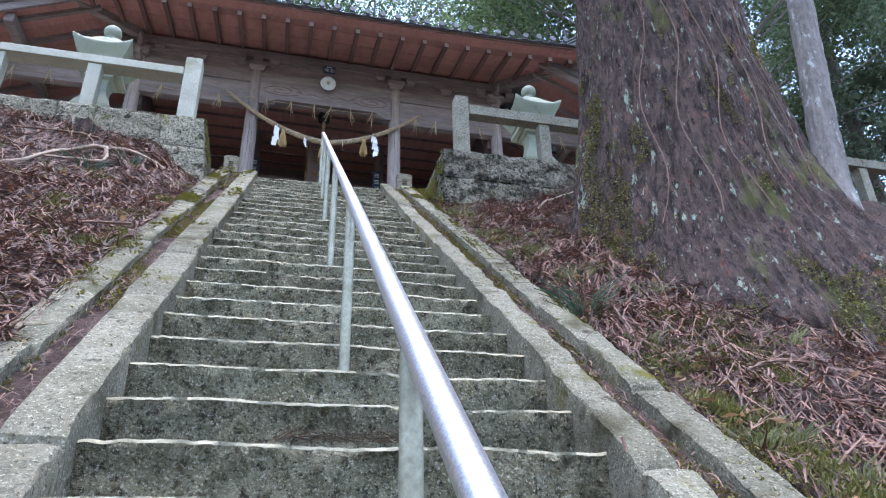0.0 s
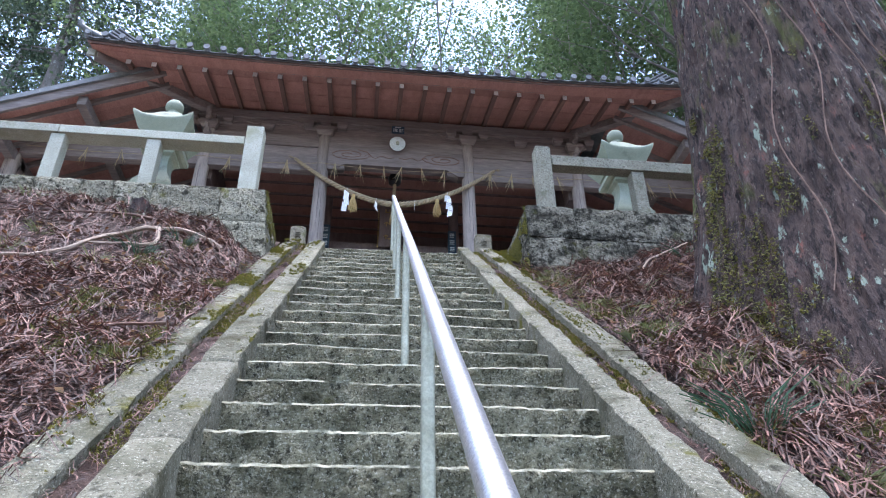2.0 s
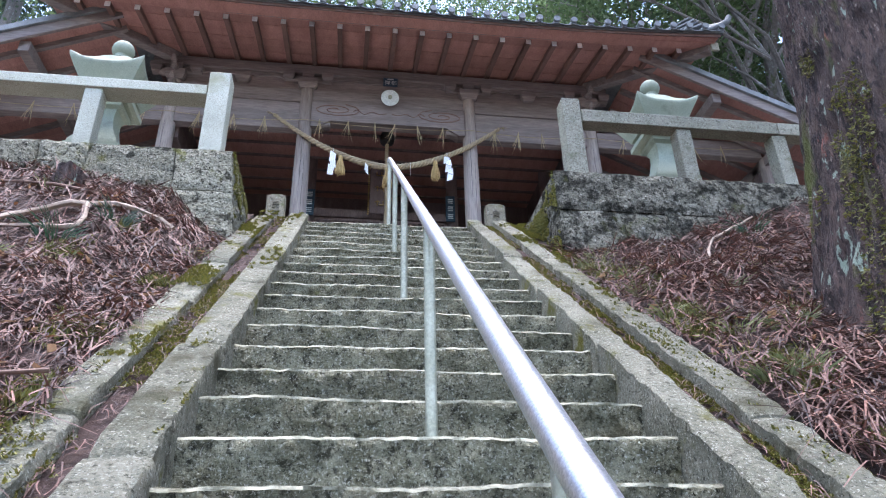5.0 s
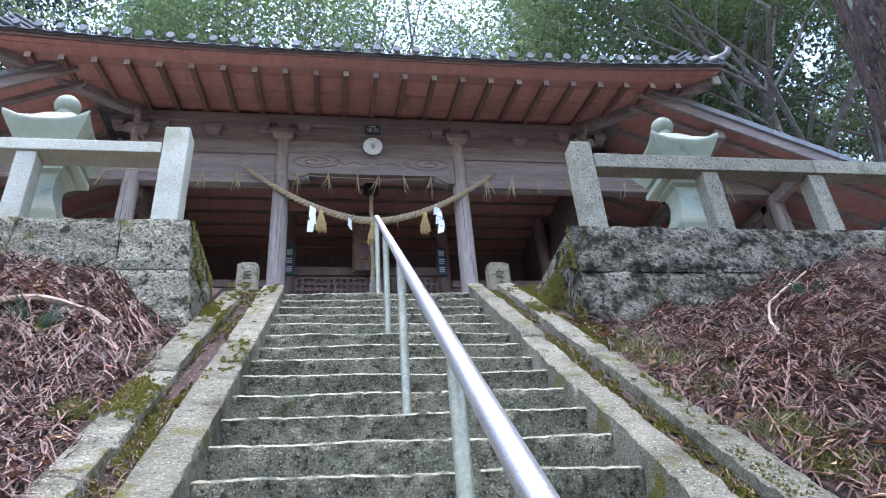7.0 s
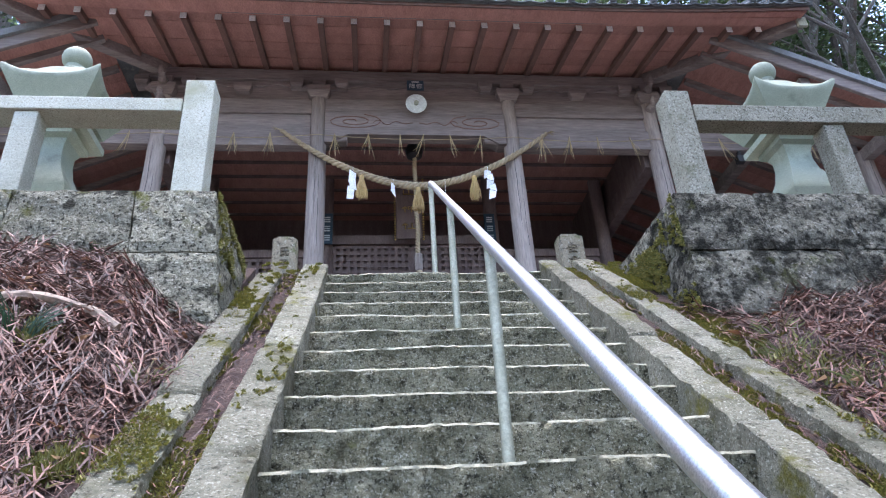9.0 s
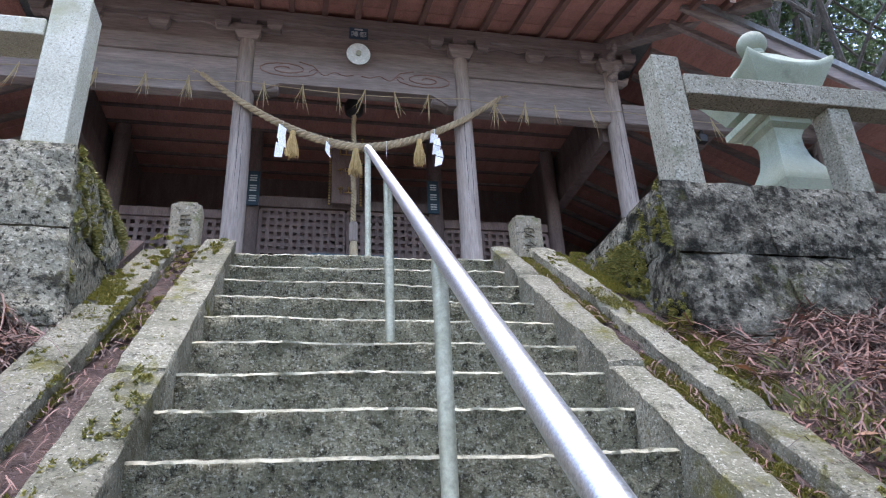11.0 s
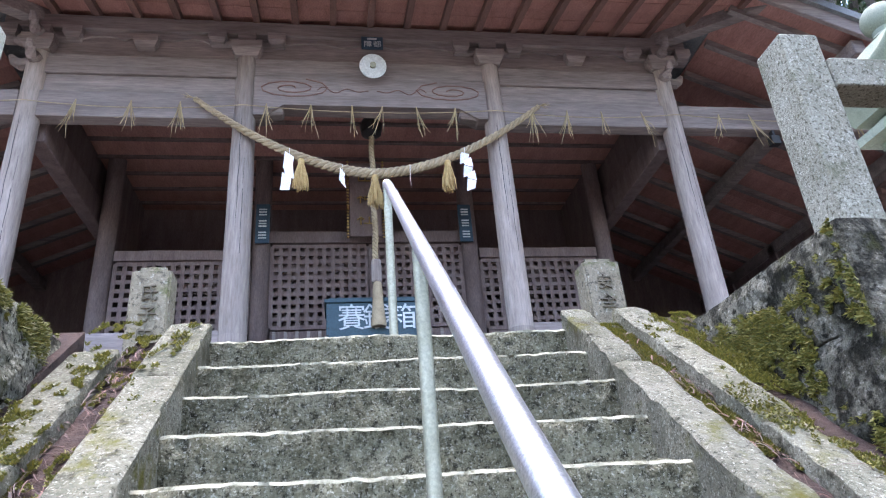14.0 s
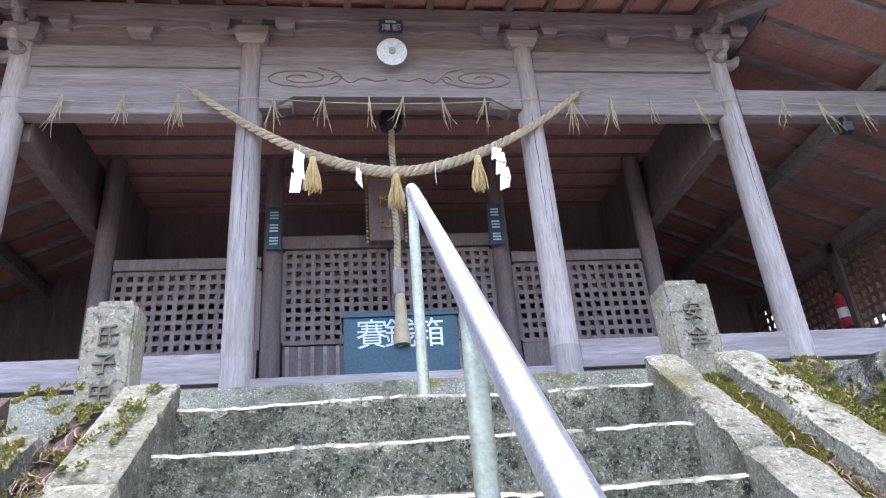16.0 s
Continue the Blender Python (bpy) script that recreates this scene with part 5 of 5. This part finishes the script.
def pinnate_fronds(count, rnd, ptfn):
    """Dead cedar fronds: a curved stem with drooping branchlets on both sides."""
    vs, fs = [], []

    def add(pts_, w):
        v, f = strip(pts_, w, (rnd.uniform(-.5, .5), rnd.uniform(-.7, .1), 1))
        o = len(vs)
        vs.extend(v)
        fs.extend(tuple(i + o for i in q) for q in f)
    for _ in range(count):
        x, y = ptfn(rnd)
        a = rnd.gauss(-1.57, 1.4)
        ln, h, bend = rnd.uniform(0.14, 0.38), rnd.uniform(0.01, 0.09), rnd.uniform(-0.7, 0.7)
        stem = []
        for k in range(7):
            if -0.93 < x < 1.64:
                x = -0.94 if x < 0.4 else 1.65
            y = min(y, 6.99)
            stem.append(Vector((x, y, surf(x, y) + 0.01 + h * math.sin(0.5 + k * 0.42))))
            x, y, a = x + math.cos(a) * ln / 6, y + math.sin(a) * ln / 6, a + bend / 6
        add(stem, 0.0042)
        for k in range(1, 7):
            d = (stem[k] - stem[k - 1]).normalized()
            for sg in (-1, 1):
                sd = Vector((-d.y * sg, d.x * sg, rnd.uniform(-0.25, 0.35)))
                b = ln * rnd.uniform(0.16, 0.34)
                add([stem[k], stem[k] + (d * 0.75 + sd * 0.5) * b * 0.5, stem[k] + (d * 1.0 + sd * 0.62) * b], 0.0048)
    return vs, fs


tagged(part("cedar_fronds", pinnate_fronds(5200, rl, clumped), LITTER), "dry red-brown cedar fronds with drooping branchlets", "litter", kind="stuff")
tagged(part("cedar_fronds", pinnate_fronds(4200, rl, slope_point), LITTER), "dry red-brown cedar fronds strewn on the slope", "litter", kind="stuff")
tagged(part("needle_litter", frond_field(9000, 0.26, 0.0034, 0.1, rl, clumped), LITTER), "tangled heaps of dry cedar fronds on the slope", "litter", kind="stuff")


def scatter_leaves(count, rnd):
    vs, fs = [], []
    for _ in range(count):
        x, y = slope_point(rnd)
        c = Vector((x, y, surf(x, y) + rnd.uniform(0.02, 0.07)))
        a = rnd.uniform(0, 6.28)
        d = Vector((math.cos(a), math.sin(a), rnd.uniform(-.4, .4)))
        s = Vector((-math.sin(a), math.cos(a), rnd.uniform(-.5, .5)))
        L_, w = rnd.uniform(0.02, 0.05), rnd.uniform(0.01, 0.022)
        o = len(vs)
        vs += [tuple(c - d * L_), tuple(c + s * w + Vector((0, 0, .006))), tuple(c + d * L_), tuple(c - s * w + Vector((0, 0, .006)))]
        fs += [(o, o + 1, o + 2), (o, o + 2, o + 3)]
    return vs, fs


tagged(part("dry_leaves", scatter_leaves(1500, rl), DRYLEAF), "scattered pale brown fallen leaves", "leaves", kind="stuff")


def tuft(x, y, z, n, L_, spread, material, name, label, rnd):
    vs, fs = [], []
    for k in range(n):
        a = rnd.uniform(0, 6.28)
        r0 = rnd.random() * spread * 0.5
        o_ = Vector((x + math.cos(a) * r0, y + math.sin(a) * r0, z - 0.01))
        ln = L_ * rnd.uniform(.5, 1.2)
        b = rnd.uniform(.2, 1.0)
        d = Vector((math.cos(a) * b, math.sin(a) * b, 1)).normalized()
        pts_ = [o_, o_ + d * ln * .5, o_ + d * ln * .85 + Vector((math.cos(a), math.sin(a), -.3)) * ln * .25]
        v, f = strip(pts_, 0.004, (math.sin(a), -math.cos(a), 0.3))
        o = len(vs)
        vs += v
        fs += [tuple(i + o for i in q) for q in f]
    return tagged(part(name, (vs, fs), material), label, "grass", "grass tufts")


for k in range(70):
    x, y = slope_point(rl)
    if k < 30:
        x = 1.68 + abs(rl.gauss(0, .45))
        y = rl.uniform(0.8, 6.5)
    tuft(x, y, surf(x, y), 46, 0.12, 0.16, GRASS, "grass_tuft", "small tuft of green and straw-coloured grass on the slope", rl)
for x, y, L_ in ((1.68, 3.35, 0.3), (-1.75, 5.9, 0.22), (-2.7, 4.6, 0.3), (-1.55, 6.2, 0.2), (3.3, 6.6, 0.22), (2.6, 6.2, 0.14)):
    tuft(x, y, surf(x, y), 60, L_, 0.2, FERN, "fern_tuft", "dark green fern-like cedar sprig on the slope", rl)


def stick(points, r, material, label):
    ps = [Vector(q) for q in points]
    points = []
    for i in range(len(ps) - 1):
        a, b, c, d = ps[max(i - 1, 0)], ps[i], ps[i + 1], ps[min(i + 2, len(ps) - 1)]
        for k in range(6):
            t = k / 6
            q = 0.5 * (2 * b + (c - a) * t + (2 * a - 5 * b + 4 * c - d) * t * t + (3 * b - a - 3 * c + d) * t ** 3)
            points.append(q + Vector((noise.noise(q * 9), noise.noise(q * 9 + Vector((5, 0, 0))), noise.noise(q * 7))) * r * 0.7)
    points.append(ps[-1])
    n = len(points)
    return smooth(tagged(part("branch", tube_data(points, [r * (1 - 0.6 * i / n) for i in range(n)], 8, wobble=0.3), material), label, "branch", "fallen branches"))


def on(x, y, up=0.03):
    return (x, y, surf(x, y) + up)


stick([on(-1.25, 6.45), on(-1.45, 6.42, .07), on(-1.8, 6.2, .1), on(-2.05, 5.9, .09), on(-2.3, 5.5, .04), on(-2.7, 5.2, .03)], 0.028, TWIGPALE, "bleached crooked fallen branch lying on the slope")
stick([on(-1.75, 6.2, .1), on(-1.7, 6.0, .08), on(-1.9, 5.85, .05), on(-2.2, 5.75, .04)], 0.018, TWIGPALE, "bleached side branch lying on the slope")
stick([on(-1.6, 6.5), on(-2.0, 6.4, .08), on(-2.6, 6.45, .08), on(-3.3, 6.3, .04)], 0.016, TWIG, "thin dark fallen branch lying on the slope")
stick([on(-0.98, 4.35, .1), on(-1.3, 4.3, .06), on(-1.9, 4.1, .05), on(-2.3, 4.0, .03)], 0.01, TWIG, "thin dry twig lying by the kerb")
stick([on(2.5, 5.9, .05), on(2.65, 6.2, .06), on(2.9, 6.5, .08), on(3.5, 6.8, .1)], 0.016, TWIGPALE, "pale broken branch leaning on the litter")
stick([on(1.9, 2.6, .03), on(2.4, 2.7, .06), on(2.9, 2.4, .04)], 0.012, TWIG, "dry twig on the cedar litter")
stick([on(3.0, 1.8, .03), on(3.4, 2.3, .06), on(3.6, 2.9, .04)], 0.012, TWIGPALE, "dry twig on the cedar litter")
for k in range(40):
    x, y = slope_point(rl)
    a, L_ = rl.uniform(0, 6.28), rl.uniform(.15, .45)
    q = (x + math.cos(a) * L_, min(6.9, y + math.sin(a) * L_))
    if (q[0] < -1 or q[0] > 1.68):
        stick([on(x, y), on((x + q[0]) / 2, (y + q[1]) / 2, .05), on(*q)], 0.007, TWIG, "small dry twig on the slope")
# strip of bark on the steps, broken stump, stones by the kerb
tagged(part("bark_strip", tube_data([(1.13, 1.95, lip(1.95) - .1), (1.12, 2.02, lip(2.0) + .0), (1.115, 2.08, lip(2.1) + .1)], [.012, .014, .006], 5), TWIG), "reddish strip of bark standing on a step", "bark")
st = tagged(empty("tree_stump", (-2.13, 6.7, 5.4)), "broken rotten tree stump by the retaining wall", "stump")
rel(part("wood", trunk_rings(-2.13, 6.7, [(z, 0.09 + 0.05 * sstep(5.6, 5.3, z), 0, 0, 0.25) for z in spaced(5.2, 5.84, 14)], 24, 5, 0.025), BARK), st)
# red dry frond lying on a tread
fv = []
for k in range(90):
    x0 = rl.uniform(0.0, 0.38)
    y0 = LIP_Y - 24 * RUN + rl.uniform(0.02, 0.09)
    z0 = LIP_Z - 24 * RISE + 0.012
    fv.append(strip([Vector((x0, y0, z0 + rl.uniform(0, .02))), Vector((x0 + .06, y0 + rl.uniform(-.02, .02), z0 + rl.uniform(.01, .05))), Vector((x0 + .13, y0 + rl.uniform(-.04, .03), z0 + rl.uniform(0, .02)))], 0.003))
tagged(part("cedar_frond", join_data(fv), LITTER), "dry reddish cedar frond lying on a step", "frond")


# moss: short blades in patches on kerbs, strips and at the wall feet
def moss_field(count, rnd):
    vs, fs = [], []
    made = 0
    while made < count:
        y = 8.25 - abs(rnd.gauss(0, 2.8))
        if y < 0:
            continue
        lane = rnd.random()
        if lane < 0.3:
            x, h, th = rnd.uniform(1.31, 1.46), 0.02, -0.05 - 0.04 * (y - 5)
        elif lane < 0.45:
            x, h, th = rnd.uniform(-0.8, -0.65), 0.02, -0.1
        elif lane < 0.7:
            x, h, th = (rnd.uniform(1.6, 1.83) if y > 5.5 else rnd.uniform(1.58, 1.7)), 0.07, -0.02 - 0.05 * (y - 6)
        elif lane < 0.85:
            x, h, th = rnd.uniform(-0.96, -0.78), 0.086, 0.16 - 0.05 * (y - 5)
        elif lane < 0.93:
            x, h, th = rnd.uniform(-0.66, -0.49), 0.086, 0.3 - 0.08 * (y - 6)
        else:
            x, h, th = rnd.uniform(1.45, 1.6), 0.098, 0.28 - 0.03 * (y - 5)
        if noise.noise(Vector((x * 5, y * 2.2, 13))) + 0.6 * noise.noise(Vector((x * 26, y * 17, 5))) < th:
            continue
        made += 1
        c = Vector((x + skew(y), y, lip(y) + h))
        a = rnd.uniform(0, 6.28)
        d = Vector((math.cos(a), math.sin(a), rnd.uniform(0.3, 1.2))).normalized() * rnd.uniform(0.007, 0.02)
        w = Vector((-math.sin(a), math.cos(a), 0)) * rnd.uniform(0.003, 0.007)
        o = len(vs)
        vs += [tuple(c - w), tuple(c + w), tuple(c + d)]
        fs.append((o, o + 1, o + 2))
    return vs, fs


tagged(part("moss", moss_field(85000, rl), MOSSBLADE), "olive green moss patches along the kerb stones", "moss", kind="stuff")


def strip_point(rnd):
    y = rnd.uniform(0, 8.1)
    return (rnd.uniform(1.32, 1.45) if rnd.random() < .5 else rnd.uniform(-.79, -.66)) + skew(y), y


fl = frond_field(3000, 0.05, 0.0024, 0.02, rl, strip_point)
fl = ([(a, b, c - 0.06) for a, b, c in fl[0]], fl[1])
tagged(part("needle_litter", fl, LITTER), "dry needles caught between the kerb stones", "litter", kind="stuff")


def moss_on(count, rnd, place, size=(0.012, 0.032)):
    """Short moss blades standing off a surface; place gives a point and its outward normal, or None."""
    vs, fs = [], []
    made = 0
    while made < count:
        hit = place(rnd)
        if hit is None:
            continue
        made += 1
        c, nrm = hit
        d = (nrm + Vector((rnd.uniform(-1, 1), rnd.uniform(-1, 1), rnd.uniform(-1.2, 0.6)))).normalized() * rnd.uniform(*size)
        w = d.cross(Vector((rnd.uniform(-1, 1), rnd.uniform(-1, 1), rnd.uniform(-1, 1)))).normalized() * rnd.uniform(0.003, 0.008)
        o = len(vs)
        vs += [tuple(c - w), tuple(c + w), tuple(c + d)]
        fs.append((o, o + 1, o + 2))
    return vs, fs


def trunk_spot(rnd):
    a, z = rnd.uniform(2.6, 6.2), 2.4 + 3.2 * rnd.random() ** 1.5
    d = Vector((math.cos(a), math.sin(a), 0))
    flank = max(math.exp(-((a - 3.35) / 0.35) ** 2) * sstep(6.2, 4.2, z), math.exp(-((a - 5.9) / 0.4) ** 2) * sstep(4.6, 3.0, z), 0.6 * sstep(3.6, 2.8, z))
    if noise.noise(Vector((d.x * 3, d.y * 3, z * 1.6))) + 0.5 * noise.noise(Vector((d.x * 9, d.y * 9, z * 5))) < 0.42 - 0.75 * flank:
        return None
    r = big_radius(z) * (1 + 0.13 * sstep(5.0, 2.8, z) * (0.5 * math.sin(a * 5 + 0.6) + 0.5 * math.sin(a * 3 - 1.1))) + 0.02
    k = sstep(4, 2.5, z)
    return Vector((3.34 + 0.12 * k, 4.5 - 0.12 * k, z)) + d * r, d


def flank_spot(inner, sign, flare):
    def place(rnd):
        u, z = rnd.uniform(0, 1.6), rnd.uniform(5.3, WALL_TOP)
        y = 7.07 - lean(z) + u
        if z < lip(y) + 0.05 or noise.noise(Vector((u * 3.2, z * 3.2, sign * 4))) + 0.4 * noise.noise(Vector((u * 11, z * 11, 2))) + 0.5 * noise.noise(Vector((u * 30, z * 30, 2))) < 0.18:
            return None
        return Vector((inner - sign * ((WALL_TOP - z) * flare + 0.012), y, z)), Vector((-sign, 0, 0.2))
    return place


rm = random.Random(31)
rel(part("moss_patch", moss_on(26000, rm, trunk_spot), MOSSBLADE, None, "yellow-green moss on the bark"), cedar)
tagged(part("moss", moss_on(11000, rm, flank_spot(1.83, 1, 0.03)), MOSSBLADE), "olive moss growing on the flank of the retaining wall", "moss", kind="stuff")
tagged(part("moss", moss_on(5000, rm, flank_spot(-1.04, -1, 0.13)), MOSSBLADE), "olive moss growing on the flank of the retaining wall", "moss", kind="stuff")


def cushion_spot(seeds):
    def place(rnd):
        x, y, r = seeds[int(rnd.random() * len(seeds))]
        x, y = x + rnd.gauss(0, r), y + rnd.gauss(0, r * 1.3)
        if -0.95 < x < 1.64 or y > 6.95:
            return None
        return Vector((x, y, ground(x, y) + 0.025)), Vector((0, 0, 1.2))
    return place


cushions = [(1.72 + abs(rm.gauss(0, 0.5)), rm.uniform(0.3, 6.3), rm.uniform(0.04, 0.1)) for _ in range(34)] + [(-1.0 - abs(rm.gauss(0, 0.7)), rm.uniform(1.5, 6.6), rm.uniform(0.03, 0.08)) for _ in range(22)]
tagged(part("moss", moss_on(26000, rm, cushion_spot(cushions), (0.02, 0.05)), MOSSBLADE), "small green moss cushions among the needles on the slope", "moss", kind="stuff")

# small dark box under the outer tie beam
jb = tagged(empty("junction_box", (5.48, 11.6, 9.85)), "small black box fixed under the porch beam", "junction box")
rel(part("case", box(5.42, 5.54, 11.58, 11.68, 9.78, 9.9, 0.008), BLACK), jb)
rel(part("bracket", box(5.465, 5.495, 11.6, 11.66, 9.9, 9.982), BLACK), jb)
